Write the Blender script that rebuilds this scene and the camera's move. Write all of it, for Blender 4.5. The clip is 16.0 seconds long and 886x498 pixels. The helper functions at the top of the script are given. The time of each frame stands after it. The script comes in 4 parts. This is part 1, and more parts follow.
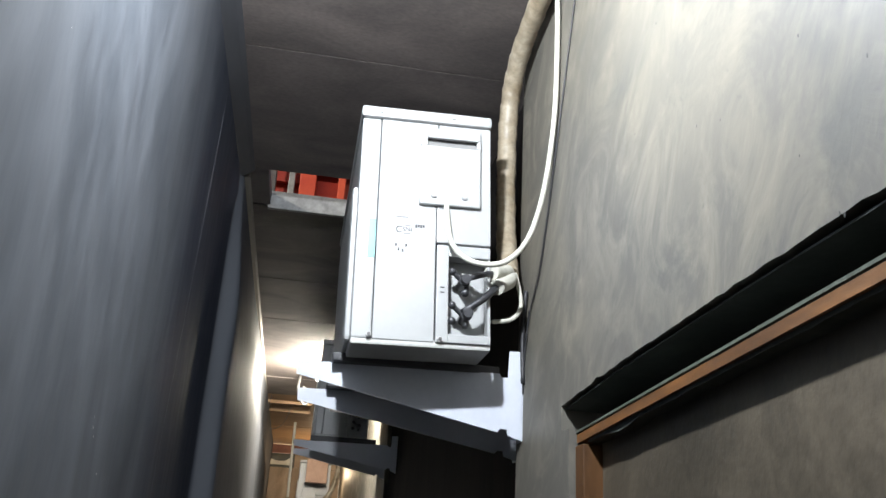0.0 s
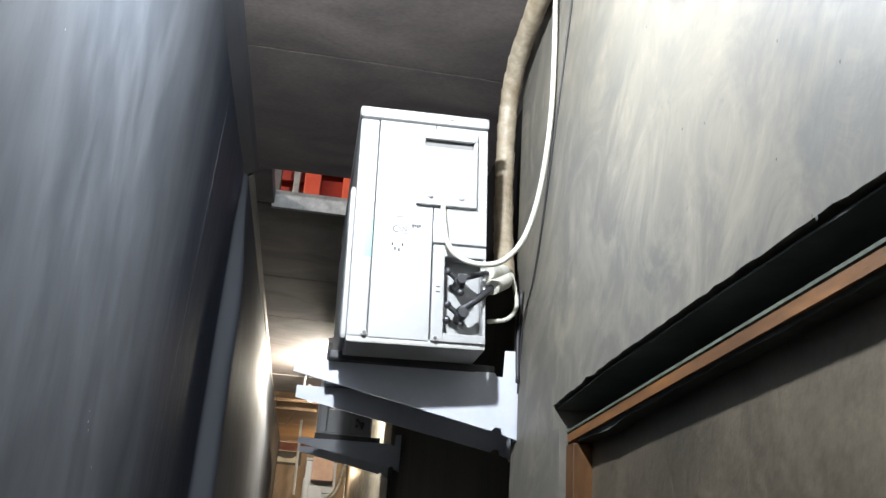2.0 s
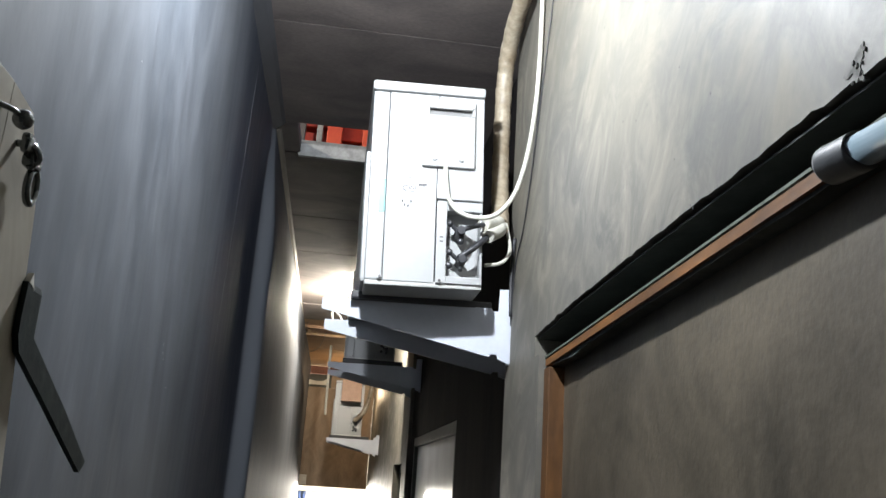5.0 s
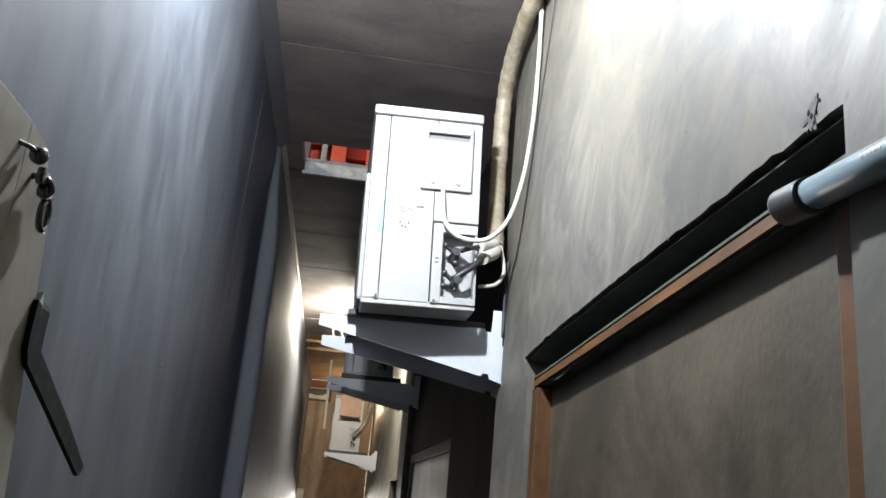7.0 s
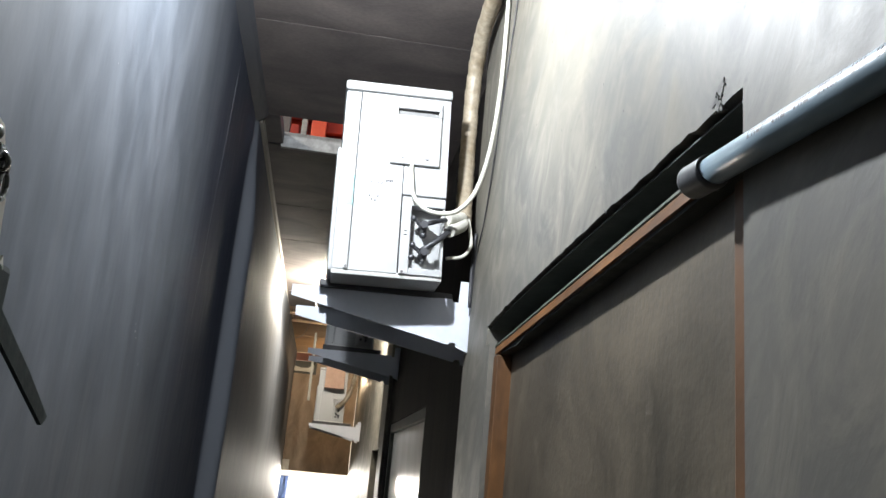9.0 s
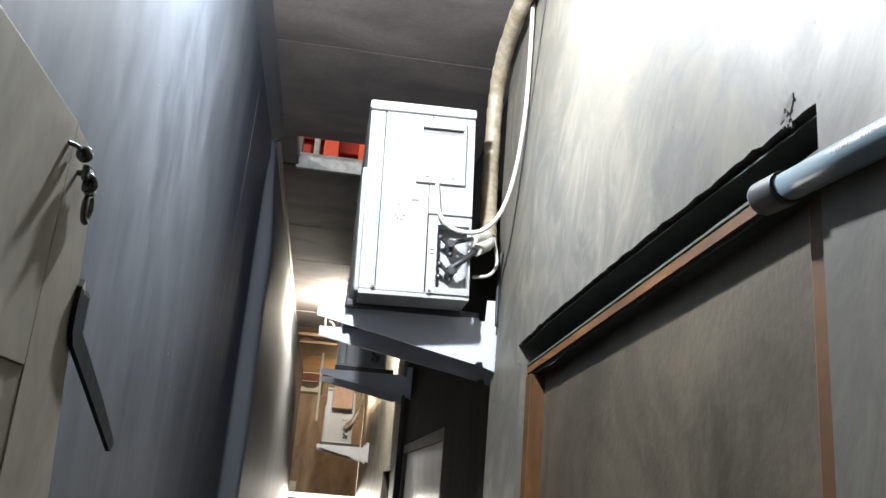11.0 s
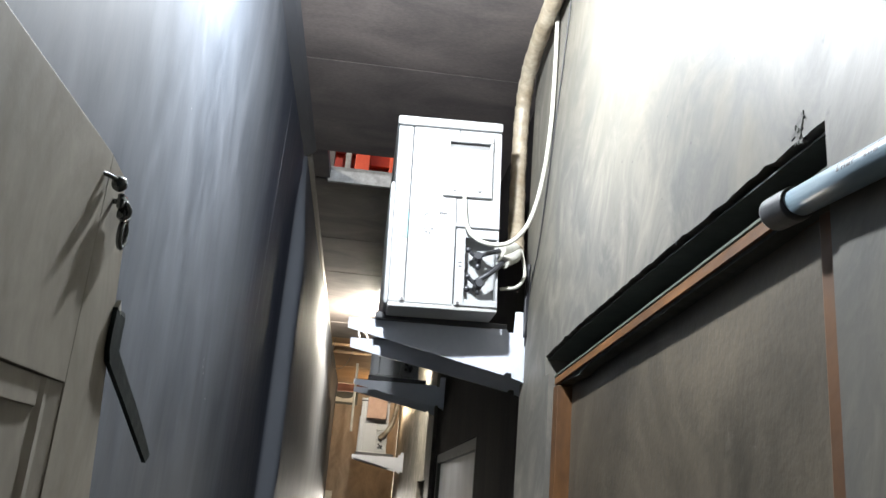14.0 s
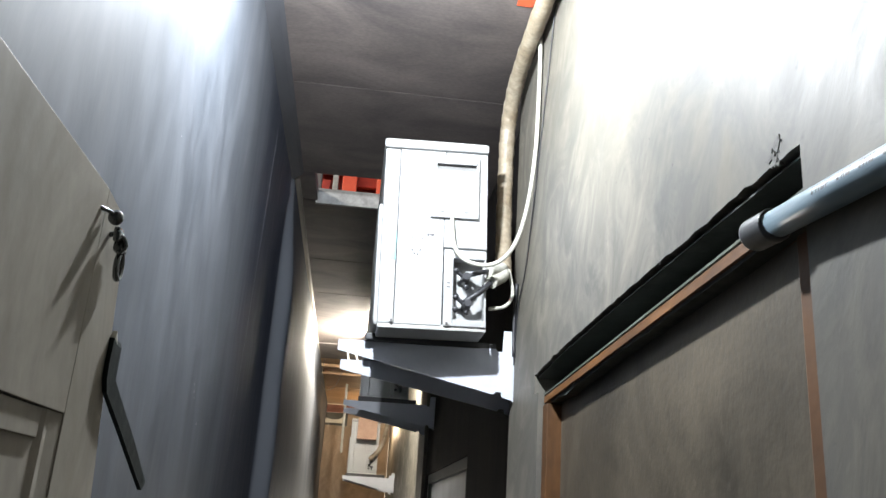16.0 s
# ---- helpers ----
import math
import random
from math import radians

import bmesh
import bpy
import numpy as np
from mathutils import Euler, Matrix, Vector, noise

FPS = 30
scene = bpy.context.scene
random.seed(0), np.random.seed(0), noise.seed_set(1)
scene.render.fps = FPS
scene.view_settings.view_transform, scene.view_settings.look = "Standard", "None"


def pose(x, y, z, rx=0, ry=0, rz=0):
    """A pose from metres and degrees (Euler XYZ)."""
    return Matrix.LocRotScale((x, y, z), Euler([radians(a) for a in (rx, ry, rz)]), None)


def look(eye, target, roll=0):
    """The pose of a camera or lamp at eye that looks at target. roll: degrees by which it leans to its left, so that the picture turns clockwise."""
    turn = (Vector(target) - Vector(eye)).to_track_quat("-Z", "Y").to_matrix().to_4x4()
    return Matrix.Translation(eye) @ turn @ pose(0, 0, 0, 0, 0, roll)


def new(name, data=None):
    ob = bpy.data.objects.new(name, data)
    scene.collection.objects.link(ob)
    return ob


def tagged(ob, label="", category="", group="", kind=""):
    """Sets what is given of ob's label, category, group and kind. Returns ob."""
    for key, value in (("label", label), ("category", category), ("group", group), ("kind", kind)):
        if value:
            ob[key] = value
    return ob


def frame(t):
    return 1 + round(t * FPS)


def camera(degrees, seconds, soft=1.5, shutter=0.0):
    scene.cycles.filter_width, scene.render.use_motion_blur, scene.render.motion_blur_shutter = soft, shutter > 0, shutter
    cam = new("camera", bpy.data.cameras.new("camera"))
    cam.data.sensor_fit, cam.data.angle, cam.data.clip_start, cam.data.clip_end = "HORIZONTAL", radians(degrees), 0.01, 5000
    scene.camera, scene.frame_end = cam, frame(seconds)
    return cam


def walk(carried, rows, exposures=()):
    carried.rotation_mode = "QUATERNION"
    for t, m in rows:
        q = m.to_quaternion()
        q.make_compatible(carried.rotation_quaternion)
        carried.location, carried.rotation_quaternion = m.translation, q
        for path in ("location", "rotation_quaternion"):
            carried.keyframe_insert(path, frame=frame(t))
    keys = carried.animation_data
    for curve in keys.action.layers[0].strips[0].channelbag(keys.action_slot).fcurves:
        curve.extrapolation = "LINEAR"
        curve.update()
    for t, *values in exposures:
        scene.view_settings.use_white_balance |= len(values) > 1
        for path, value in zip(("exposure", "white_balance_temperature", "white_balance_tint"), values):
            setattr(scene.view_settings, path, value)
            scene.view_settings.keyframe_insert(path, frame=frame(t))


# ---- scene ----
cam = camera(56.0, 16.0)
PATH = [
    (0, (-0.407, 0.559, 1.825), (-0.121, 2.404, 2.542), 3.3),
    (0.5, (-0.391, 0.544, 1.82), (-0.079, 2.396, 2.507), 5.0),
    (1, (-0.388, 0.534, 1.832), (-0.06, 2.376, 2.54), 4.5),
    (1.5, (-0.385, 0.539, 1.826), (-0.101, 2.381, 2.552), 3.9),
    (2, (-0.383, 0.542, 1.822), (-0.121, 2.392, 2.537), 4.0),
    (2.5, (-0.364, 0.54, 1.825), (-0.113, 2.395, 2.531), 2.3),
    (3, (-0.349, 0.515, 1.822), (-0.121, 2.373, 2.526), 2.1),
    (3.5, (-0.363, 0.445, 1.817), (-0.125, 2.322, 2.464), 1.4),
    (4, (-0.371, 0.358, 1.795), (-0.119, 2.258, 2.368), 2.2),
    (6.5, (-0.378, 0.226, 1.788), (-0.203, 2.146, 2.321), 5.7),
    (7, (-0.362, 0.209, 1.787), (-0.158, 2.113, 2.366), 5.3),
    (7.5, (-0.352, 0.183, 1.785), (-0.171, 2.092, 2.353), 4.9),
    (8, (-0.337, 0.157, 1.77), (-0.192, 2.088, 2.271), 4.0),
    (8.5, (-0.309, 0.134, 1.766), (-0.183, 2.074, 2.234), 4.2),
    (9, (-0.32, 0.146, 1.77), (-0.083, 2.062, 2.293), 5.3),
    (11.3, (-0.388, 0.169, 1.767), (-0.155, 2.072, 2.338), 4.7),
    (11.5, (-0.393, 0.174, 1.766), (-0.15, 2.073, 2.343), 4.9),
    (12, (-0.4, 0.167, 1.768), (-0.152, 2.063, 2.355), 4.9),
    (12.5, (-0.392, 0.164, 1.769), (-0.163, 2.066, 2.345), 4.7),
    (13, (-0.387, 0.161, 1.768), (-0.181, 2.069, 2.332), 4.4),
    (13.5, (-0.382, 0.153, 1.768), (-0.217, 2.067, 2.324), 4.6),
    (14, (-0.37, 0.133, 1.769), (-0.221, 2.041, 2.349), 4.9),
    (14.5, (-0.364, 0.127, 1.759), (-0.198, 2.033, 2.342), 6.0),
    (15, (-0.353, 0.109, 1.767), (-0.153, 2.007, 2.365), 5.0),
    (15.5, (-0.367, 0.111, 1.769), (-0.154, 2.001, 2.388), 4.1),
    (16, (-0.373, 0.115, 1.77), (-0.199, 2.008, 2.394), 3.8),
]
walk(cam, [(t, look(eye, target, roll)) for t, eye, target, roll in PATH], [(0, -0.17), (0.5, -0.08), (2, -0.06), (4, -0.04), (7, -0.10), (8, 0.02), (9, 0.08), (11.5, 0.18), (16, 0.22)])

# ---- light ----
world = bpy.data.worlds.new("world")
scene.world = world
world.use_nodes = True
wn = world.node_tree
sky = wn.nodes.new("ShaderNodeTexSky")
sky.sky_type = 'NISHITA'
sky.sun_disc = False
sky.sun_elevation, sky.sun_rotation = radians(20), radians(238)
wn.links.new(sky.outputs[0], wn.nodes["Background"].inputs[0])
wn.nodes["Background"].inputs[1].default_value = 0.12
scene.view_settings.exposure = 0.0


def lamp(name, kind, place, watts, colour, size):
    data = bpy.data.lights.new(name, kind)
    data.energy, data.color = watts, colour
    if kind == 'SUN':
        data.angle = size
    elif kind == 'AREA':
        data.size = size
    else:
        data.shadow_soft_size = size
    ob = new(name, data)
    ob.location = place
    return ob


sun = lamp("sun", 'SUN', (3, -3, 8), 3.0, (1, 0.95, 0.88), radians(0.5))
sun.rotation_euler = (0, radians(-70), radians(32))
# added behind the second door's pane to brighten it; no lamp is known there
lamp("pane_backlight", 'POINT', (0.62, 4.2, 2.2), 16, (0.95, 0.98, 1.0), 0.05)
LAMP = (-0.435, 1.29, 2.715)
lamp("bulb_light", 'POINT', LAMP, 94, (0.885, 0.94, 1.0), 0.02)
lamp("bulb_light_mid", 'POINT', (-0.31, 5.47, 2.82), 125, (1.0, 0.91, 0.76), 0.03)
# no bulb known here: added to warm the end planks and the wall beside them
lamp("warm_light_far", 'POINT', (-0.14, 8.66, 2.62), 11, (1.0, 0.74, 0.47), 0.03)
lamp("bulb_light_yard", 'POINT', (-0.30, 10.1, 1.62), 190, (1.0, 0.93, 0.82), 0.08)

# ---- materials ----


def material(name, a, b, rough=0.6, metal=0.0, scale=6.0, stretch=(1, 1, 1), grain=0.15, bump=0.1, fine=90.0, spec=0.5, contrast=1.0, twist=0.0, turn=0.0):
    """Two colours mixed by a broad noise, with fine grain in roughness and relief."""
    m = bpy.data.materials.new(name)
    m.use_nodes = True
    t = m.node_tree
    n, link = t.nodes, t.links.new
    p = n["Principled BSDF"]
    co = n.new("ShaderNodeNewGeometry")
    mp = n.new("ShaderNodeMapping")
    mp.vector_type = 'TEXTURE'
    mp.inputs["Scale"].default_value = [1 / k for k in stretch]
    mp.inputs["Rotation"].default_value = (turn, 0, 0)
    link(co.outputs["Position"], mp.inputs["Vector"])
    big = n.new("ShaderNodeTexNoise")
    big.inputs["Scale"].default_value, big.inputs["Detail"].default_value, big.inputs["Roughness"].default_value = scale, 9, 0.6
    big.inputs["Distortion"].default_value = twist
    link(mp.outputs[0], big.inputs["Vector"])
    ramp = n.new("ShaderNodeMapRange")
    ramp.inputs[1].default_value, ramp.inputs[2].default_value = 0.5 - 0.22 / contrast, 0.5 + 0.22 / contrast
    link(big.outputs[0], ramp.inputs[0])
    small = n.new("ShaderNodeTexNoise")
    small.inputs["Scale"].default_value, small.inputs["Detail"].default_value = fine, 3
    link(mp.outputs[0], small.inputs["Vector"])
    mix = n.new("ShaderNodeMix")
    mix.data_type = 'RGBA'
    mix.inputs[6].default_value, mix.inputs[7].default_value = (*a, 1), (*b, 1)
    link(ramp.outputs[0], mix.inputs[0])
    dark = n.new("ShaderNodeMix")
    dark.data_type, dark.blend_type = 'RGBA', 'OVERLAY'
    dark.inputs[0].default_value = grain
    link(mix.outputs[2], dark.inputs[6])
    link(small.outputs[0], dark.inputs[7])
    link(dark.outputs[2], p.inputs["Base Color"])
    rr = n.new("ShaderNodeMapRange")
    rr.inputs[3].default_value, rr.inputs[4].default_value = max(rough - 0.12, 0.03), min(rough + 0.12, 1)
    link(small.outputs[0], rr.inputs[0])
    link(rr.outputs[0], p.inputs["Roughness"])
    p.inputs["Metallic"].default_value = metal
    p.inputs["Specular IOR Level"].default_value = spec
    if bump:
        bp = n.new("ShaderNodeBump")
        bp.inputs["Strength"].default_value, bp.inputs["Distance"].default_value = bump, 0.004
        add = n.new("ShaderNodeMath")
        link(big.outputs[0], add.inputs[0])
        link(small.outputs[0], add.inputs[1])
        link(add.outputs[0], bp.inputs["Height"])
        link(bp.outputs[0], p.inputs["Normal"])
    return m


def glow(name, colour, strength):
    m = bpy.data.materials.new(name)
    m.use_nodes = True
    p = m.node_tree.nodes["Principled BSDF"]
    p.inputs["Emission Color"].default_value, p.inputs["Emission Strength"].default_value = (*colour, 1), strength
    return m


def trowelled():
    """Cement smeared with a trowel: pale slanting strokes over uneven grey, fine pits."""
    m = bpy.data.materials.new("trowelled_cement")
    m.use_nodes = True
    n, link = m.node_tree.nodes, m.node_tree.links.new
    p = n["Principled BSDF"]
    co = n.new("ShaderNodeNewGeometry")

    def noise(scale, stretch, turn, detail, twist=0.0, rough=0.55):
        mp = n.new("ShaderNodeMapping")
        mp.vector_type = 'TEXTURE'
        mp.inputs["Scale"].default_value = stretch
        mp.inputs["Rotation"].default_value = (turn, 0, 0)
        link(co.outputs["Position"], mp.inputs["Vector"])
        t = n.new("ShaderNodeTexNoise")
        t.inputs["Scale"].default_value, t.inputs["Detail"].default_value = scale, detail
        t.inputs["Roughness"].default_value, t.inputs["Distortion"].default_value = rough, twist
        link(mp.outputs[0], t.inputs["Vector"])
        return t.outputs[0]

    def span(v, a, b, c, d):
        r = n.new("ShaderNodeMapRange")
        for k, q in enumerate((a, b, c, d), 1):
            r.inputs[k].default_value = q
        link(v, r.inputs[0])
        return r.outputs[0]

    def mixed(a, b, f):
        x = n.new("ShaderNodeMix")
        x.data_type = 'RGBA'
        for k, q in ((6, a), (7, b)):
            if isinstance(q, tuple):
                x.inputs[k].default_value = (*q, 1)
            else:
                link(q, x.inputs[k])
        link(f, x.inputs[0])
        return x.outputs[2]

    def total(a, b, w):
        x = n.new("ShaderNodeMath")
        x.operation = 'MULTIPLY_ADD'
        link(b, x.inputs[0])
        x.inputs[1].default_value = w
        link(a, x.inputs[2])
        return x.outputs[0]

    broad = noise(2.1, (1, 1, 1), 0, 5, 0.4)
    stroke = noise(6, (1, 0.9, 1.25), radians(35), 8, 1.9, 0.62)
    swirl = noise(3.6, (1, 0.9, 1.5), radians(50), 5, 1.8)
    fine = noise(60, (1, 0.7, 1.9), radians(32), 5, 0.6)
    pits = noise(55, (1, 1, 1), 0, 2)
    base = mixed((0.093, 0.090, 0.082), (0.147, 0.136, 0.112), span(broad, 0.34, 0.66, 0, 1))
    base = mixed(base, (0.213, 0.194, 0.153), span(stroke, 0.46, 0.74, 0, 0.75))
    base = mixed(base, (0.072, 0.075, 0.071), span(swirl, 0.54, 0.80, 0, 0.6))
    base = mixed(base, (0.060, 0.062, 0.058), span(pits, 0.68, 0.80, 0, 0.5))
    base = mixed(base, (0.19, 0.174, 0.14), span(fine, 0.5, 0.85, 0, 0.3))
    link(base, p.inputs["Base Color"])
    link(span(stroke, 0.3, 0.75, 0.66, 0.42), p.inputs["Roughness"])
    p.inputs["Specular IOR Level"].default_value = 0.35
    bp = n.new("ShaderNodeBump")
    bp.inputs["Strength"].default_value, bp.inputs["Distance"].default_value = 0.22, 0.004
    link(total(total(stroke, swirl, 0.8), fine, 0.25), bp.inputs["Height"])
    link(bp.outputs[0], p.inputs["Normal"])
    return m


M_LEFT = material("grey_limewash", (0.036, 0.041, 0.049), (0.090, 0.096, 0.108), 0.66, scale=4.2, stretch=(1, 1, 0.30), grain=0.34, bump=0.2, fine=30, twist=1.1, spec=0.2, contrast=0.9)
# navy mixed over one length of that wall, with a streaky edge
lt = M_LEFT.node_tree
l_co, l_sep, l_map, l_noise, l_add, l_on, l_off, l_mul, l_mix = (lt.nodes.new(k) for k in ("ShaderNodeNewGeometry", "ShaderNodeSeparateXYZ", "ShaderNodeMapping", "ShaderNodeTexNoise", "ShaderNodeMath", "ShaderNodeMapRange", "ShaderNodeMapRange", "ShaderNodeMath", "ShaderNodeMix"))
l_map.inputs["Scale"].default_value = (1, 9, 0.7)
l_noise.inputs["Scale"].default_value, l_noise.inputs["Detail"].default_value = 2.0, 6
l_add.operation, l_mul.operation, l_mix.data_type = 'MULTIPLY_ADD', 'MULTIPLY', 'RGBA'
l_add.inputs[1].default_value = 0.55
# past the swelling the navy stands in for shade, fading towards the mid bulb
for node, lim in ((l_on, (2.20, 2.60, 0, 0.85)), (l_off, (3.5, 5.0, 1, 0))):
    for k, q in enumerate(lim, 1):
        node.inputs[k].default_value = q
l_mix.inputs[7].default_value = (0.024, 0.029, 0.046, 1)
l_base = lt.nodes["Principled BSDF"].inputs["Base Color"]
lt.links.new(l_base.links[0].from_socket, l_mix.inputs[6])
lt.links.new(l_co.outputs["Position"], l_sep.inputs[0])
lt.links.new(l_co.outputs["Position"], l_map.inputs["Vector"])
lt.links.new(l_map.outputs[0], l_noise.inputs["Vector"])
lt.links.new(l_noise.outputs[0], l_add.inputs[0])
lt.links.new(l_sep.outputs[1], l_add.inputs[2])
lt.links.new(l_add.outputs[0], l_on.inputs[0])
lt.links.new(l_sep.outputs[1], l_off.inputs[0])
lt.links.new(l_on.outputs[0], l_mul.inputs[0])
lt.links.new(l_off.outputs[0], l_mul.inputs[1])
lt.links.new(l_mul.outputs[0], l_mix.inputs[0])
# pale band painted on the swelling's face, where it turns to the lamp
l_edge, l_lit = lt.nodes.new("ShaderNodeValToRGB"), lt.nodes.new("ShaderNodeMix")
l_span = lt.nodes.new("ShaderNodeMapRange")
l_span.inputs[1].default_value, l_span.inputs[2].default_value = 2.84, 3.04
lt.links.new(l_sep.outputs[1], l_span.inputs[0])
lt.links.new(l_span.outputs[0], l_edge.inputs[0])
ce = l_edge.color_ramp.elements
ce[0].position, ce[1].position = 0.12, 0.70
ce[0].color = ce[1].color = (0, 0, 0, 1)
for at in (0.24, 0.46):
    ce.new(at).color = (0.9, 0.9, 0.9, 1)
l_lit.data_type = 'RGBA'
l_lit.inputs[7].default_value = (0.125, 0.134, 0.150, 1)
lt.links.new(l_edge.outputs[0], l_lit.inputs[0])
lt.links.new(l_mix.outputs[2], l_lit.inputs[6])
lt.links.new(l_lit.outputs[2], l_base)
M_RIGHT = trowelled()
M_CEIL = material("dark_board", (0.066, 0.058, 0.057), (0.176, 0.150, 0.138), 0.6, scale=3.2, stretch=(1, 1.6, 1), grain=0.4, bump=0.15, twist=0.8)
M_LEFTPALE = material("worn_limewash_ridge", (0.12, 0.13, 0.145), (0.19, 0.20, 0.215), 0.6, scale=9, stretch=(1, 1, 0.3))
M_FLOOR = material("cement_floor", (0.07, 0.07, 0.068), (0.13, 0.128, 0.122), 0.7, scale=5)
M_WOOD = material("orange_wood", (0.046, 0.019, 0.005), (0.155, 0.066, 0.017), 0.6, scale=14, stretch=(1, 0.3, 0.3), grain=0.4, bump=0.2)
M_HEAD = material("worn_orange_wood", (0.058, 0.023, 0.005), (0.185, 0.076, 0.018), 0.6, scale=22, stretch=(1, 0.3, 1), grain=0.5, bump=0.2)
M_DARKPAINT = material("dark_green_paint", (0.035, 0.042, 0.038), (0.06, 0.068, 0.06), 0.55, scale=10)
# black that stands in for shade in the door slot and under its head
M_SHADEBLACK = material("shade_black", (0.024, 0.028, 0.025), (0.055, 0.062, 0.055), 0.7, scale=14)
M_COVE = material("dark_grey_batten", (0.035, 0.036, 0.042), (0.06, 0.062, 0.07), 0.65, scale=10, stretch=(1, 0.2, 1))
M_GREEN = material("pale_green_paint", (0.035, 0.042, 0.033), (0.10, 0.11, 0.085), 0.5, scale=20, grain=0.4)
M_LEAF = material("door_ply", (0.040, 0.033, 0.023), (0.098, 0.080, 0.056), 0.55, scale=3.6, stretch=(1, 1, 0.8), grain=0.42, bump=0.14, fine=110, contrast=1.5, twist=0.8)
M_OLDDOOR = material("old_painted_door", (0.21, 0.188, 0.150), (0.40, 0.372, 0.318), 0.62, scale=4.5, twist=1.4, spec=0.25, stretch=(1, 1, 0.7), grain=0.16, bump=0.07, contrast=1.1)
M_AC = material("white_enamel", (0.335, 0.342, 0.344), (0.38, 0.386, 0.386), 0.38, scale=3, grain=0.05, bump=0.02)
M_ACGREY = material("grey_base_pan", (0.42, 0.42, 0.41), (0.55, 0.55, 0.53), 0.45, scale=8)
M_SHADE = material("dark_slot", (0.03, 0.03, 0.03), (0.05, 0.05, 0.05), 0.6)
M_STEEL = material("powder_coated_steel", (0.52, 0.55, 0.62), (0.60, 0.63, 0.70), 0.4, scale=6, grain=0.08, bump=0.03)
M_GALV = material("screw_zinc", (0.45, 0.45, 0.45), (0.62, 0.62, 0.60), 0.35, metal=0.9)
M_BLACK = material("black_rubber", (0.018, 0.018, 0.02), (0.035, 0.035, 0.04), 0.5)
M_BRASS = material("dull_brass", (0.10, 0.10, 0.11), (0.18, 0.17, 0.16), 0.35, metal=0.6)
M_CABLE = material("white_cable", (0.50, 0.49, 0.42), (0.60, 0.59, 0.52), 0.4, scale=20, bump=0.0)
M_TAPE = material("yellowed_wrap_tape", (0.20, 0.155, 0.10), (0.40, 0.345, 0.26), 0.45, scale=18, grain=0.45, contrast=1.3, bump=0.2)
M_FOAM = material("pale_foam", (0.42, 0.41, 0.36), (0.56, 0.55, 0.48), 0.7, scale=30)
M_PVC = material("blue_grey_pvc", (0.17, 0.24, 0.28), (0.23, 0.30, 0.35), 0.35, scale=8, stretch=(1, 0.3, 1), grain=0.15, bump=0.05)
M_CAP = material("grey_pvc_socket", (0.05, 0.053, 0.056), (0.085, 0.088, 0.092), 0.4)
M_INK = material("black_ink", (0.02, 0.02, 0.025), (0.03, 0.03, 0.035), 0.5, bump=0)
M_TEAL = material("teal_sticker", (0.08, 0.36, 0.37), (0.11, 0.42, 0.42), 0.4, bump=0)
M_RED = material("red_oxide_paint", (0.55, 0.06, 0.025), (0.70, 0.11, 0.04), 0.55, scale=8)
M_TRIM = material("pale_batten", (0.17, 0.155, 0.13), (0.30, 0.28, 0.24), 0.55, scale=10, stretch=(1, 0.2, 1))
M_ENDBOARD = material("brown_plywood", (0.15, 0.108, 0.072), (0.29, 0.222, 0.155), 0.65, scale=5, stretch=(1, 1, 0.5), twist=1.0, contrast=1.2)
M_WHITEWALL = material("white_wall", (0.66, 0.64, 0.58), (0.78, 0.76, 0.70), 0.6)
M_BLUE = material("blue_cloth", (0.16, 0.21, 0.34), (0.24, 0.30, 0.44), 0.85, scale=14)

M_DARKWALL = material("shade_dark_boarding", (0.012, 0.011, 0.012), (0.030, 0.025, 0.022), 0.88, spec=0.08, scale=7, stretch=(1, 1, 0.2), grain=0.4, bump=0.2)
M_BEAM = material("red_brown_beam", (0.11, 0.038, 0.020), (0.19, 0.070, 0.036), 0.6, scale=9, stretch=(0.4, 1, 1), grain=0.4, bump=0.15)
M_PLANK = material("bare_plank", (0.26, 0.15, 0.07), (0.40, 0.25, 0.13), 0.6, scale=8, stretch=(0.4, 2, 1), grain=0.4, bump=0.2)
M_RIM = material("chipped_white_rim", (0.17, 0.165, 0.155), (0.40, 0.39, 0.37), 0.6, scale=25)
M_REDDARK = material("dark_red_paint", (0.30, 0.03, 0.02), (0.42, 0.05, 0.03), 0.6)
M_CRUMB = material("broken_plaster", (0.03, 0.03, 0.027), (0.14, 0.135, 0.12), 0.8, scale=160)
M_CHROME = material("dark_steel", (0.10, 0.11, 0.11), (0.20, 0.21, 0.21), 0.22, metal=0.9)
M_STRAP = material("dark_green_enamel", (0.0036, 0.0072, 0.0066), (0.0108, 0.0180, 0.0162), 0.7, scale=60, grain=0.5, spec=0.2)
M_SLOT = material("grip_shade", (0.16, 0.16, 0.155), (0.22, 0.22, 0.215), 0.6)
M_TEALPALE = material("faded_teal", (0.28, 0.40, 0.40), (0.33, 0.43, 0.43), 0.4, bump=0)
M_VALVE = material("dark_valve_metal", (0.025, 0.027, 0.032), (0.06, 0.06, 0.065), 0.42, metal=0.4, scale=60)
M_FROST = bpy.data.materials.new("frosted_glass")
M_FROST.use_nodes = True
ft = M_FROST.node_tree
ft.nodes.remove(ft.nodes["Principled BSDF"])
f_mix, f_gloss, f_trans, f_fres = (ft.nodes.new(k) for k in ("ShaderNodeMixShader", "ShaderNodeBsdfGlossy", "ShaderNodeBsdfTranslucent", "ShaderNodeFresnel"))
f_gloss.inputs["Roughness"].default_value = 0.18
f_noise = ft.nodes.new("ShaderNodeTexNoise")
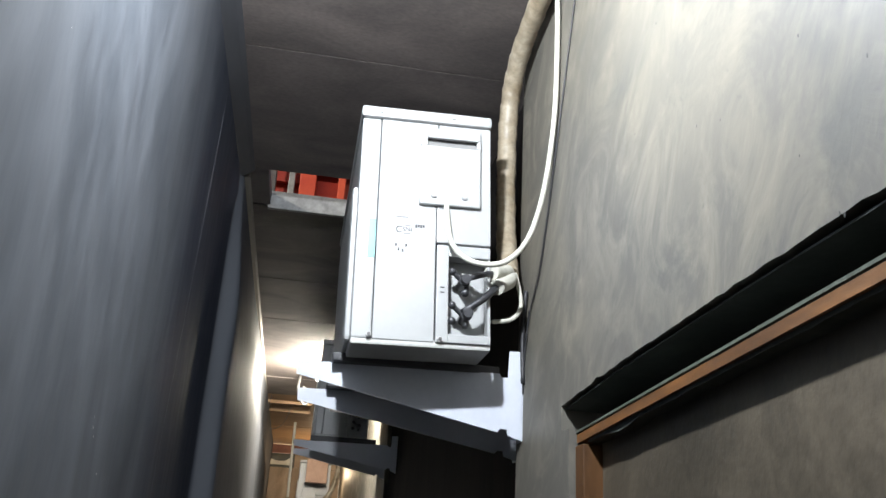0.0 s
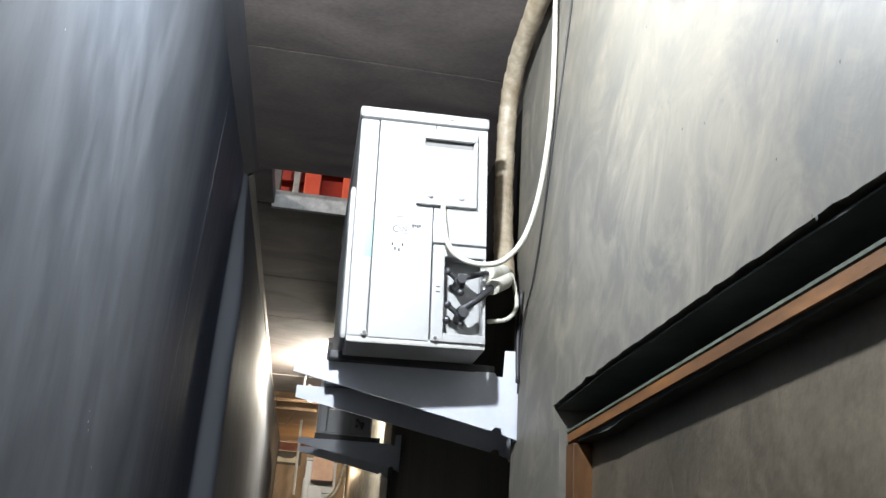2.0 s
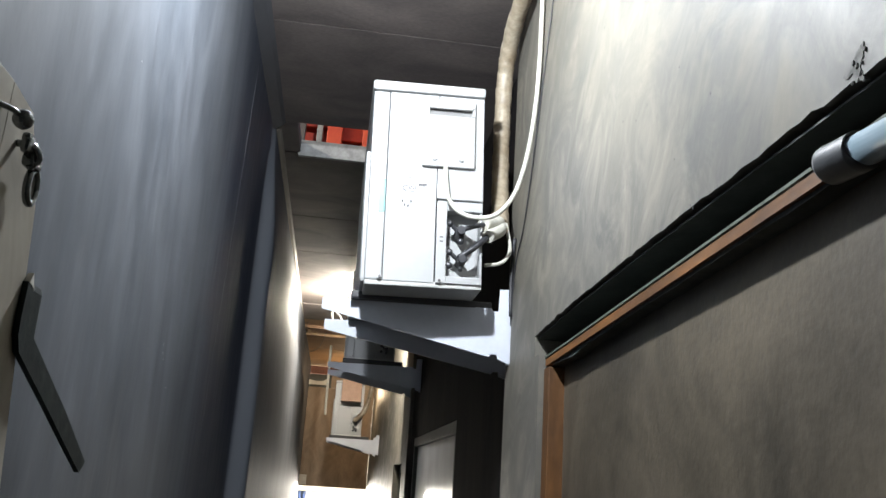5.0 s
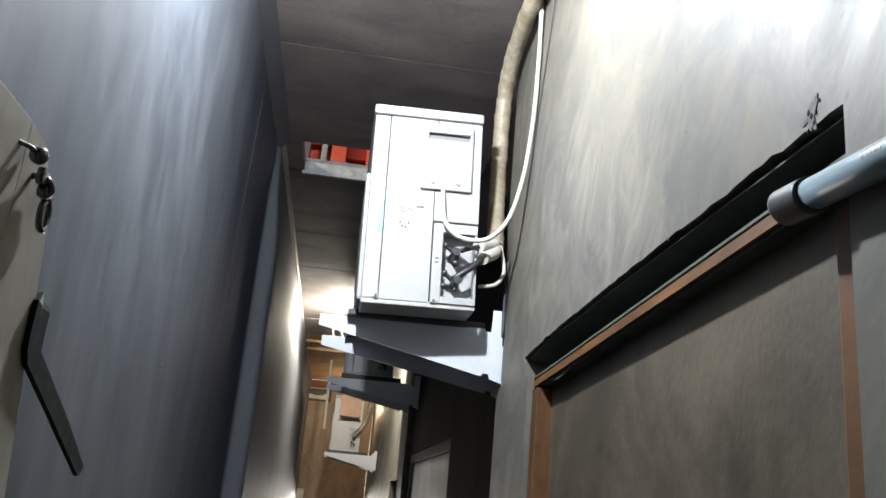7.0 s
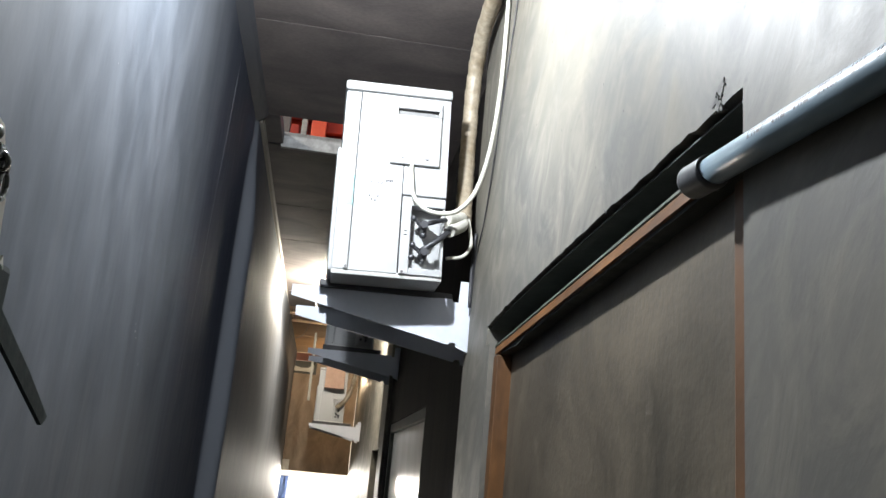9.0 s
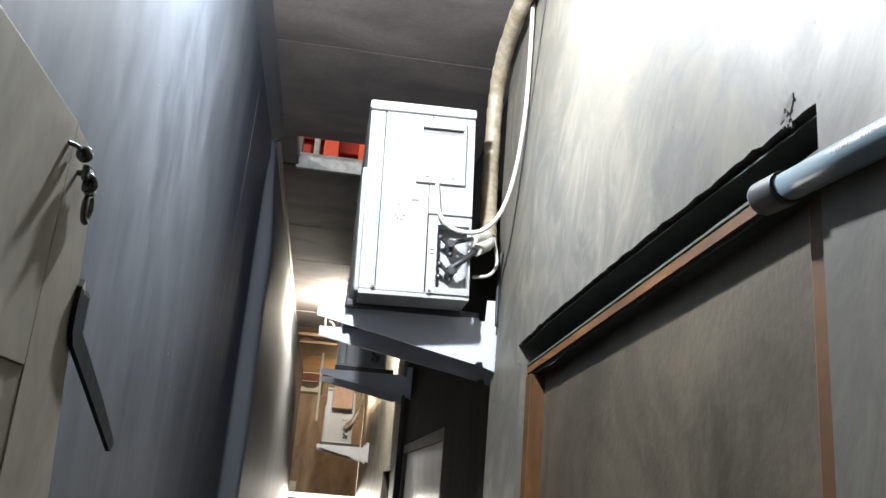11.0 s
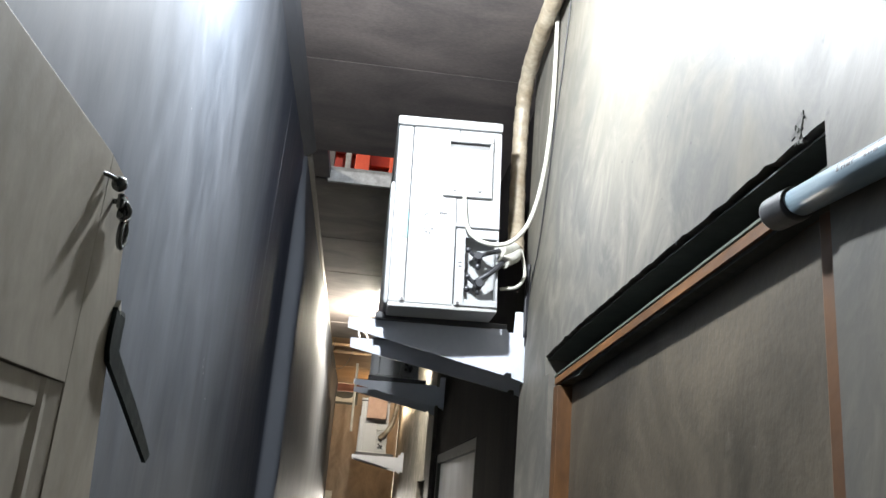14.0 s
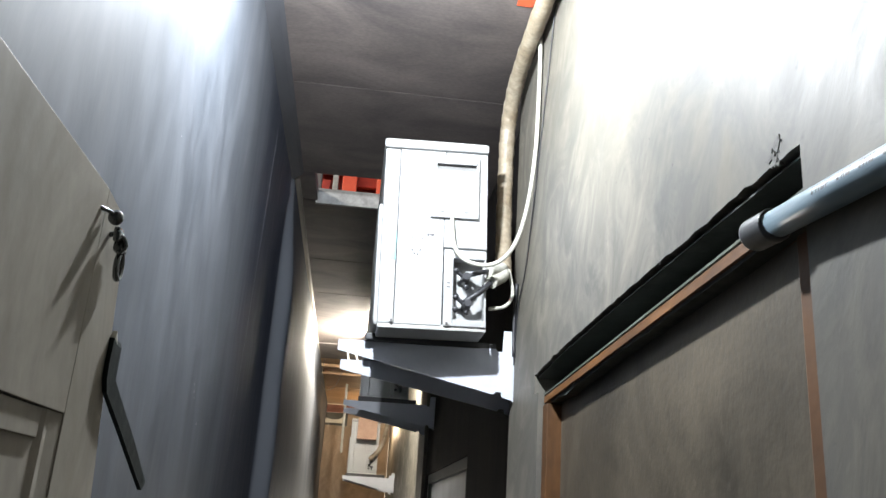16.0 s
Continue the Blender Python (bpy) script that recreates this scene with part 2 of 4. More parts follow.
f_noise.inputs["Scale"].default_value = 7
f_ramp = ft.nodes.new("ShaderNodeMapRange")
f_ramp.inputs[3].default_value, f_ramp.inputs[4].default_value = 0.55, 0.85
ft.links.new(f_noise.outputs[0], f_ramp.inputs[0])
ft.links.new(f_ramp.outputs[0], f_trans.inputs["Color"])
ft.links.new(f_fres.outputs[0], f_mix.inputs[0])
ft.links.new(f_trans.outputs[0], f_mix.inputs[1])
ft.links.new(f_gloss.outputs[0], f_mix.inputs[2])
ft.links.new(f_mix.outputs[0], ft.nodes["Material Output"].inputs[0])
M_PALEBLUE = material("pale_blue_plastic", (0.42, 0.55, 0.70), (0.52, 0.64, 0.76), 0.4)
M_CARTON = material("carton", (0.46, 0.29, 0.21), (0.56, 0.37, 0.27), 0.7, scale=14)

# ---- helpers for meshes ----


def mesh_of(name, bm, mat):
    bmesh.ops.recalc_face_normals(bm, faces=bm.faces)
    me = bpy.data.meshes.new(name)
    bm.to_mesh(me)
    bm.free()
    me.materials.append(mat)
    return me


def part(name, bm, mat, parent, label=""):
    ob = new(name, mesh_of(name, bm, mat))
    ob.parent = parent
    if label:
        tagged(ob, label)
    return ob


def solid(name, bm, mat, label, category, kind="", at=(0, 0, 0)):
    ob = new(name, mesh_of(name, bm, mat))
    ob.location = at
    return tagged(ob, label, category, kind=kind)


def thing(name, at, label, category, group="", kind=""):
    ob = new(name)
    ob.empty_display_size = 0.05
    ob.location = at
    return tagged(ob, label, category, group, kind)


def box(bm, lo, hi, bevel=0.0):
    c = [(a + b) / 2 for a, b in zip(lo, hi)]
    s = [b - a for a, b in zip(lo, hi)]
    vs = bmesh.ops.create_cube(bm, size=1, matrix=Matrix.Translation(c) @ Matrix.Diagonal((*s, 1)))["verts"]
    if bevel:
        es = list({e for v in vs for e in v.link_edges})
        bmesh.ops.bevel(bm, geom=es, offset=bevel, segments=2, affect='EDGES', profile=0.6)
    return bm


def block(lo, hi, bevel=0.0):
    return box(bmesh.new(), lo, hi, bevel)


def prism(bm, pts, axis, a, b):
    """A flat outline pts extruded along an axis from a to b."""
    def put(u, v, w):
        return {"x": (w, u, v), "y": (u, w, v), "z": (u, v, w)}[axis]
    lo = [bm.verts.new(put(u, v, a)) for u, v in pts]
    hi = [bm.verts.new(put(u, v, b)) for u, v in pts]
    bm.faces.new(lo)
    bm.faces.new(hi[::-1])
    for i in range(len(pts)):
        j = (i + 1) % len(pts)
        bm.faces.new((lo[i], hi[i], hi[j], lo[j]))
    return bm


def disc(bm, c, r, depth, axis, seg=16, r2=None):
    turn = {"x": Matrix.Rotation(radians(90), 4, 'Y'), "y": Matrix.Rotation(radians(90), 4, 'X'), "z": Matrix.Identity(4)}[axis]
    bmesh.ops.create_cone(bm, cap_ends=True, segments=seg, radius1=r, radius2=r if r2 is None else r2, depth=depth, matrix=Matrix.Translation(c) @ turn)
    return bm


def smooth_path(pts, steps=8):
    """A Catmull-Rom line through pts."""
    p = [Vector(q) for q in pts]
    p = [2 * p[0] - p[1]] + p + [2 * p[-1] - p[-2]]
    out = []
    for i in range(1, len(p) - 2):
        a, b, c, d = p[i - 1:i + 3]
        for k in range(steps):
            t = k / steps
            out.append(0.5 * (2 * b + (c - a) * t + (2 * a - 5 * b + 4 * c - d) * t * t + (3 * b - a - 3 * c + d) * t ** 3))
    return out + [p[-2]]


def sweep(pts, radius, seg=10, steps=8, ridge=None, wrap=None):
    """A round tube along a smooth line; ridge(i) scales the radius; wrap(i + k) does so along a spiral."""
    line = smooth_path(pts, steps)
    bm = bmesh.new()
    rings, side = [], Vector((0.31, 0.87, 0.38))
    for i, q in enumerate(line):
        d = (line[min(i + 1, len(line) - 1)] - line[max(i - 1, 0)]).normalized()
        side = (side - d * side.dot(d)).normalized()
        up = d.cross(side)
        r = radius * (ridge(i) if ridge else 1)
        lap = [wrap(i + 9 * k / seg) if wrap else 1 for k in range(seg)]
        rings.append([bm.verts.new(q + r * lap[k] * (math.cos(6.2832 * k / seg) * side + math.sin(6.2832 * k / seg) * up)) for k in range(seg)])
    for a, b in zip(rings, rings[1:]):
        for k in range(seg):
            f = bm.faces.new((a[k], a[(k + 1) % seg], b[(k + 1) % seg], b[k]))
            f.smooth = True
    bm.faces.new(rings[0][::-1])
    bm.faces.new(rings[-1])
    return bm


# ---- the passage ----
CEIL = 2.925
YN, YF = -1.6, 9.4        # back wall, end board
D_Y0, D_Y1, D_Z = 0.768, 1.812, 2.043       # doorway in the right wall

# right wall: blocks round the doorways, a slot over the door frame, a window further on
bm = bmesh.new()
TOP = CEIL + 0.1
S_Y = D_Y0 - 0.011
box(bm, (0, YN, 0), (0.14, S_Y, TOP))
random.seed(21)
edge = []
for k in range(61):
    u = k / 60
    y = S_Y + (1.85 - S_Y) * u
    edge.append((y, 2.110 + 0.003 * (1 - u) ** 6 - 0.008 * u - 0.022 * u ** 3 + random.uniform(-0.0013, 0.0013) + (0.003 if random.random() < 0.08 else 0)))
prism(bm, edge + [(1.85, TOP), (S_Y, TOP)], "x", 0, 0.14)
box(bm, (0.12, S_Y, 0), (0.14, 1.85, 2.125))
box(bm, (0, D_Y1, 0), (0.14, 1.85, D_Z - 0.004))
box(bm, (0, 1.85, 0), (0.14, 2.132, TOP))
box(bm, (0.03, 4.86, 0), (0.14, 5.15, TOP))
box(bm, (0.03, 5.15, 1.885), (0.14, 5.75, TOP))
box(bm, (0.03, 5.15, 0), (0.14, 5.75, 0.95))
box(bm, (0.03, 5.75, 0), (0.14, 9.36, TOP))
solid("wall_right", bm, M_RIGHT, "trowelled grey cement wall, smeared pale and uneven", "wall", "structure")

# near-black colour holds the unit's shade as well as the dark wood
boarding = thing("wall_right_boarded", (0, 0, 0), "dark boarding set back from the cement wall, the unit's shade in its colour", "wall", kind="structure")
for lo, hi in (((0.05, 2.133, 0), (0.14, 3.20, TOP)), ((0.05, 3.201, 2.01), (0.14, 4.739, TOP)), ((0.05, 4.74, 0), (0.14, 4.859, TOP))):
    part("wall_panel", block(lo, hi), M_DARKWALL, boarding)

# left wall: near part, then a second leaf that leans into the passage
bm = bmesh.new()
def ease(a, b, v):
    k = min(max((v - a) / (b - a), 0), 1)
    return k * k * (3 - 2 * k)


def left_face(y, z):
    """The wall's face: flat, a shallow hollow, then a rounded swelling that leans back towards its top."""
    far = -0.619 - 0.010 * ease(1.9, 2.35, z) - 0.036 * ease(2.45, 2.92, z) + 0.003 * math.sin(3.1 * z) - 0.0082 * (y - 3.0)
    hollow = -0.672 - 0.004 * ease(2.25, 2.75, y) * (1 - ease(2.78, 2.88, z))
    y0 = 2.872 + 0.008 * math.sin(5.3 * z + 0.6)
    k = ease(y0, y0 + 0.085 + 0.015 * math.sin(3.7 * z), y)
    near = -0.672 + 0.0015 * math.sin(4.1 * y + 2.3 * z) * ease(-1.4, -1.0, y)
    lump = 0.014 * math.exp(-((y - 2.80) / 0.055) ** 2 - ((z - 2.80) / 0.06) ** 2)
    return (near if y < 2.25 else hollow + lump) * (1 - k) + max(far, hollow) * k


ys = [YN + 0.2 * k for k in range(19)] + [2.1 + 0.05 * k for k in range(9)] + [2.55 + 0.02 * k for k in range(15)] + [2.85 + 0.008 * k for k in range(20)] + [3.02 + 0.04 * k for k in range(9)] + [3.4 + 0.35 * k for k in range(17)] + [9.36]
zs = [0.4 * k for k in range(4)] + [1.5 + 0.05 * k for k in range(31)]
rows = [[bm.verts.new((left_face(y, z), y, z)) for z in zs] for y in ys]
back = [[bm.verts.new((-0.95, y, z)) for z in (0, zs[-1])] for y in ys]
for a, c, p, q in zip(rows, rows[1:], back, back[1:]):
    for k in range(len(zs) - 1):
        bm.faces.new((a[k], a[k + 1], c[k + 1], c[k])).smooth = True
    bm.faces.new((a[-1], p[1], q[1], c[-1]))
    bm.faces.new((p[0], q[0], q[1], p[1]))
for a, p in ((rows[0], back[0]), (rows[-1], back[-1])):
    bm.faces.new((p[0], *a, p[1]))
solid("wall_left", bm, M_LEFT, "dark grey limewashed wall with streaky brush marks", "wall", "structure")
solid("wall_back", block((-0.86, YN - 0.12, 0), (0.14, YN, TOP)), M_LEFT, "plain grey wall closing the passage", "wall", "structure")
solid("floor", block((-1.6, YN - 0.12, -0.1), (1.3, 13.2, 0)), M_FLOOR, "grey cement floor of the passage", "floor", "structure")

# ceiling of boards with one opening
HX, HY = (-0.592, -0.12), (2.895, 3.16)
bm = bmesh.new()
for a, c in ((YN, 0.9), (0.9, 2.24), (2.24, HY[0])):
    box(bm, (-0.95, a + 0.002, CEIL), (0.14, c - 0.002, CEIL + 0.02))
box(bm, (-0.95, HY[0], CEIL), (HX[0], HY[1], CEIL + 0.04))
box(bm, (HX[1], HY[0], CEIL), (0.14, HY[1], CEIL + 0.04))
ys = [HY[1] + 0.02, 3.96, 4.59, 4.94, 5.45, 6.0, 6.6]
for a, c in zip(ys, ys[1:]):
    box(bm, (-0.95, a + 0.004, CEIL + random.uniform(0, 0.006)), (0.14, c - 0.004, CEIL + 0.03))
box(bm, (-0.95, YN, CEIL + 0.021), (0.14, HY[0] - 0.002, CEIL + 0.05))
box(bm, (-0.95, HY[1] + 0.021, CEIL + 0.031), (0.14, 6.6, CEIL + 0.05))
solid("ceiling", bm, M_CEIL, "ceiling of dark stained boards with open joints", "ceiling", "structure")
bm = bmesh.new()
for a, c in ((6.604, 6.86), (7.2, 7.62), (7.63, 8.1), (8.11, 8.7), (8.71, 9.6)):
    box(bm, (-0.95, a, CEIL + random.uniform(0, 0.006)), (0.14, c, CEIL + 0.03))
box(bm, (-0.95, 6.86, CEIL + 0.001), (-0.66, 7.2, CEIL + 0.03))
box(bm, (-0.36, 6.86, CEIL + 0.001), (0.14, 7.2, CEIL + 0.03))
box(bm, (-0.95, 6.6, CEIL + 0.17), (0.14, 9.6, CEIL + 0.2))
solid("ceiling_far", bm, M_PLANK, "ceiling of bare brown planks with a hatch", "ceiling", "structure")
solid("trim_hatch", box(block((-0.67, 6.83, CEIL - 0.022), (-0.35, 6.86, CEIL)), (-0.67, 7.2, CEIL - 0.022), (-0.35, 7.23, CEIL)), M_PLANK, "brown wooden battens beside the ceiling hatch", "trim", "structure")
# rim and battens
solid("trim_opening", block((-0.60, HY[1], CEIL - 0.012), (-0.11, HY[1] + 0.018, CEIL + 0.05), 0.002), M_RIM, "chipped white rim of the ceiling opening", "trim", "structure")
solid("trim_cove", prism(bmesh.new(), [(-0.672, CEIL - 0.03), (-0.672, CEIL), (-0.632, CEIL), (-0.642, CEIL - 0.012)], "y", YN, 2.905), M_COVE, "grey batten along the ceiling edge", "trim", "structure")
bm = bmesh.new()
a = [bm.verts.new(p) for p in ((-0.690, 2.93, CEIL - 0.022), (-0.690, 2.93, CEIL), (-0.648, 2.93, CEIL), (-0.652, 2.93, CEIL - 0.018))]
c = [bm.verts.new(p) for p in ((-0.75, 9.35, CEIL - 0.030), (-0.75, 9.35, CEIL), (-0.690, 9.35, CEIL), (-0.697, 9.35, CEIL - 0.022))]
bm.faces.new(a)
bm.faces.new(c)
for k in range(4):
    bm.faces.new((a[k], a[(k + 1) % 4], c[(k + 1) % 4], c[k]))
solid("trim_cove_far", bm, M_TRIM, "pale wooden batten along the ceiling edge", "trim", "structure")

# what shows above the opening: red-painted roof timbers under daylight
attic = thing("roof_timbers", (-0.4, 3.7, CEIL + 0.05), "red painted roof timbers lit by daylight", "roof frame", kind="structure")
part("post", block((-0.125, -0.03, 0), (-0.06, 0.03, 0.9), 0.003), M_RED, attic)
part("post", block((-0.17, -0.02, 0), (-0.145, 0.02, 0.9), 0.003), M_RIM, attic, "pale weathered post")
part("post", block((-0.32, -0.02, 0), (-0.22, 0.02, 0.9), 0.003), M_CEIL, attic, "dark stained post")
for k in range(6):
    z = 0.03 + 0.11 * k
    part("rail", block((-0.06, 0.03, z), (0.5, 0.06, z + 0.07), 0.003), M_RED, attic)
    part("rail", block((-0.5, 0.10, z - 0.03), (0.5, 0.12, z + 0.05), 0.003), M_REDDARK, attic)
part("backing", block((-0.6, 0.16, 0.02), (0.6, 0.18, 1.2)), M_REDDARK, attic, "dark red boarding")
part("post", block((0.03, -0.02, 0), (0.06, 0.02, 0.9), 0.003), M_RED, attic)

bm = sweep([(-0.6736, 2.38, 2.90), (-0.6735, 2.325, 2.43), (-0.6736, 2.275, 2.07), (-0.6735, 2.235, 1.78), (-0.6735, 2.20, 1.5), (-0.6735, 2.15, 0.1)], 0.0017, 6, 6)
solid("paint_ridge", bm, M_LEFTPALE, "thin pale ridge of paint down the grey wall", "wall mark", "structure")

# ---- door in the right wall ----
door = thing("door_1", (0, D_Y0, 0), "brown ply door leaf shut in an orange wooden frame", "door", kind="structure")
W = D_Y1 - D_Y0
RISE = 0.042           # the head climbs towards the near jamb


def sloped(bm, x0, x1, y0, y1, z0, z1):
    """A bar across the doorway whose ends differ in height by RISE a metre; z at the far end."""
    vs = [bm.verts.new((x, y, z + (y1 - y) * RISE)) for x in (x0, x1) for y in (y0, y1) for z in (z0, z1)]
    for f in ((0, 1, 3, 2), (4, 5, 7, 6), (0, 1, 5, 4), (2, 3, 7, 6), (0, 2, 6, 4), (1, 3, 7, 5)):
        bm.faces.new([vs[k] for k in f])
    return bm


part("frame_head", sloped(bmesh.new(), 0.0125, 0.10, 0.002, W - 0.002, 2.0165, 2.0295), M_HEAD, door)
part("frame_lip", sloped(bmesh.new(), 0.0115, 0.018, 0.002, W + 0.02, 2.0310, 2.0345), M_GREEN, door, "pale green painted strip")
# black sheets added inside the slot to put its shade into the colour
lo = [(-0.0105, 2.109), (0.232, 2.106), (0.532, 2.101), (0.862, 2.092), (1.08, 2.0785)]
part("slot_shade", prism(bmesh.new(), [(y, z - 0.0022) for y, z in lo] + [(y, z - 0.0045) for y, z in lo[::-1]], "x", 0.006, 0.104), M_SHADEBLACK, door, "black sheet carrying the slot's shade")
# added black strip: shade under the head, ragged to roughen the shadow's edge
random.seed(12)
low, drop = [], 0.0
for k in range(71):
    y = 0.0215 + (W - 0.0615) * k / 70
    drop = 0.75 * drop + random.uniform(0, 0.0016)
    low.append((y, 2.0148 + (W - y) * RISE - drop - 0.006 * max(0, 1 - abs(y - W + 0.17) / 0.07)))
part("stop", prism(bmesh.new(), low + [(W - 0.040, 2.0164 + 0.040 * RISE), (0.0215, 2.0164 + (W - 0.0215) * RISE)], "x", 0.0175, 0.0395), M_SHADEBLACK, door, "ragged black strip carrying shade under the head")
part("slot_shade", sloped(bmesh.new(), 0.0185, 0.104, 0.002, W - 0.002, 2.0300, 2.0335), M_SHADEBLACK, door, "black strip carrying shade over the head")
part("slot_shade", block((0.105, -0.010, 2.0), (0.118, W + 0.036, 2.12)), M_SHADEBLACK, door, "black sheet carrying shade at the slot's back")
part("jamb", block((0.010, W - 0.039, 0), (0.10, W - 0.002, 2.012), 0.002), M_WOOD, door)
part("jamb", block((0.008, -0.0105, 0), (0.10, 0.021, 2.036), 0.002), M_WOOD, door)
part("leaf", prism(bmesh.new(), [(0.0215, 0.01), (W - 0.0395, 0.01), (W - 0.0395, 2.0145), (0.0215, 2.0145 + RISE * (W - 0.061))], "x", 0.040, 0.08), M_LEAF, door, "brown stained plywood leaf")
# broken plaster at the corner of the slot, nail holes and nicks
bm = bmesh.new()
prism(bm, [(0.790, 2.138), (0.800, 2.134), (0.806, 2.127), (0.819, 2.121), (0.813, 2.117), (0.806, 2.119), (0.803, 2.109), (0.792, 2.107), (0.797, 2.120), (0.792, 2.127)], "x", -0.0008, 0.004)
solid("plaster_gouge", bm, M_CRUMB, "dark broken gouge in the plaster over the door", "plaster chip")
bm = bmesh.new()
random.seed(4)
for y, z in ((0.789, 2.131), (0.794, 2.122), (0.797, 2.114), (0.800, 2.110), (0.807, 2.1105), (0.793, 2.1075), (0.800, 2.122), (0.804, 2.1265)):
    bmesh.ops.create_icosphere(bm, subdivisions=1, radius=0.0013 + 0.0009 * random.random(), matrix=Matrix.Translation((-0.001, y, z)) @ Matrix.Diagonal((0.6, 1, 1.6, 1)))
solid("plaster_crumbs", bm, M_CRUMB, "crumbs of broken plaster", "plaster chip", "stuff")
bm = bmesh.new()
for y, z, r in ((1.139, 2.298, 0.003), (1.288, 2.293, 0.0025), (1.342, 2.315, 0.003), (1.436, 2.523, 0.003), (1.157, 2.184, 0.0024), (1.056, 2.222, 0.003), (1.107, 2.106, 0.004), (1.113, 2.110, 0.003), (0.93, 2.27, 0.002), (1.52, 2.40, 0.002), (1.98, 2.30, 0.003), (2.02, 2.12, 0.003)):
    bmesh.ops.create_icosphere(bm, subdivisions=1, radius=0.55 * r, matrix=Matrix.Translation((0, y, z)) @ Matrix.Diagonal((0.3, 0.7, 1.4, 1)))
solid("nail_holes", bm, M_SHADE, "dark nail holes and nicks in the cement wall", "wall mark", "stuff")
bm = bmesh.new()
for y, z, r in ((1.711, 1.972, 0.004), (1.722, 1.962, 0.003), (1.706, 1.985, 0.0025), (2.016, 1.991, 0.004), (1.78, 1.92, 0.003), (1.30, 2.30, 0.002)):
    bmesh.ops.create_icosphere(bm, subdivisions=1, radius=r, matrix=Matrix.Translation((-0.672, y, z)) @ Matrix.Diagonal((0.1, 0.3, 0.6, 1)))
solid("red_patch", block((-0.088, 1.70, CEIL - 0.005), (-0.05, 1.755, CEIL), 0.001), M_RED, "small red scrap stuck on the ceiling", "scrap")
dk = bmesh.new()
for y, z, r in ((0.775, 2.165, 0.004), (0.79, 2.172, 0.003), (0.80, 2.178, 0.005), (0.815, 2.176, 0.003), (0.83, 2.182, 0.004), (0.80, 2.15, 0.003), (0.745, 2.16, 0.003)):
    bmesh.ops.create_icosphere(dk, subdivisions=1, radius=r, matrix=Matrix.Translation((-0.672, y, z)) @ Matrix.Diagonal((0.15, 0.6, 1.2, 1)))
solid("paint_chips", dk, M_SHADE, "dark chipped spots in the grey wall paint", "wall mark", "stuff")
solid("paint_nicks", bm, M_RIM, "small pale nicks in the grey wall paint", "wall mark", "stuff")

# ---- grey pipe over the door ----
pipe = thing("water_pipe", (-0.0140, 0.822, 2.046), "blue-grey plastic water pipe with a dark socket end", "pipe")
SL = 0.07
part("tube", sweep([(0, -0.02, -0.0015), (0, -0.5, -0.5 * SL), (0, -1.2, -1.2 * SL), (0.0, -2.38, -2.38 * SL)], 0.0130, 24, 4), M_PVC, pipe)
so = part("socket", sweep([(0, 0.0, 0), (0, -0.002, 0), (0, -0.02, -0.0015), (0, -0.037, -0.0028), (0, -0.039, -0.0029)], 0.0160, 24, 2, ridge=lambda i: 0.88 if i in (0, 8) else 1.0), M_CAP, pipe, "dark grey socket")
bm = bmesh.new()
disc(bm, (0.006, -0.018, -0.002), 0.010, 0.019, "x", 14)
part("branch", bm, M_CAP, so)
random.seed(9)
y = -0.122
for count in (4, 3, 3, 4, 2, 5):
    for k in range(count):
        wd = random.choice((0.0042, 0.0050, 0.0058))
        bm = bmesh.new()
        r0 = 0.01312
        for q0, q1, w0, w1 in ((180, 214, 0, 0.3), (180 + 12 * (k % 2), 192 + 12 * (k % 2), 0.3, 0.7), (180, 214, 0.7, 1.0) if k % 3 else (194, 214, 0.7, 1.0)):
            steps = 4
            for q in range(steps):
                a0, a1 = radians(q0 + (q1 - q0) * q / steps), radians(q0 + (q1 - q0) * (q + 1) / steps)
                bm.faces.new([bm.verts.new((r0 * math.cos(t), yy, r0 * -math.sin(t) + yy * SL)) for t, yy in ((a0, y - w0 * wd), (a1, y - w0 * wd), (a1, y - w1 * wd), (a0, y - w1 * wd))])
        part("print_bar", bm, M_INK, pipe, "black print")
        y -= wd + 0.0016
    y -= 0.009

# ---- old door leaf standing open along the left wall ----
leaf = thing("open_door", (-0.56, 0.0, 0.0), "worn beige-grey wooden door leaf standing open", "door")
EY, EZ = 0.750, 1.980
bm = prism(bmesh.new(), [(EY - 0.062, 0.02), (EY + 0.09, 0.02), (EY + 0.037, 1.75), (EY + 0.012, 1.86), (EY, 1.93), (EY - 0.03, EZ - 0.004), (EY - 0.062, EZ)], "x", -0.034, 0)
bmesh.ops.bevel(bm, geom=bm.edges[:], offset=0.0006, segments=1, affect='EDGES')
part("stile", bm, M_OLDDOOR, leaf)
part("rail", block((-0.034, 0.40, 1.822), (0, EY - 0.0621, EZ), 0.0006), M_OLDDOOR, leaf)
part("rail", block((-0.034, -0.1, 1.822), (-0.0005, 0.3995, EZ), 0.0006), M_OLDDOOR, leaf)
part("panel", block((-0.028, -0.1, 0.02), (-0.0035, EY - 0.063, 1.821), 0.001), M_OLDDOOR, leaf)
part("moulding", prism(bmesh.new(), [(-0.0035, EY - 0.0625), (-0.0007, EY - 0.0625), (-0.0012, EY - 0.070), (-0.0020, EY - 0.082), (-0.0014, EY - 0.090), (-0.0035, EY - 0.098)], "z", 0.02, 1.8215), M_OLDDOOR, leaf)
part("moulding", block((-0.0035, -0.1, 1.803), (-0.0016, EY - 0.0982, 1.8212), 0.0008), M_OLDDOOR, leaf)
part("stile", block((-0.034, -0.2, 0.02), (0, -0.1, EZ), 0.004), M_OLDDOOR, leaf)
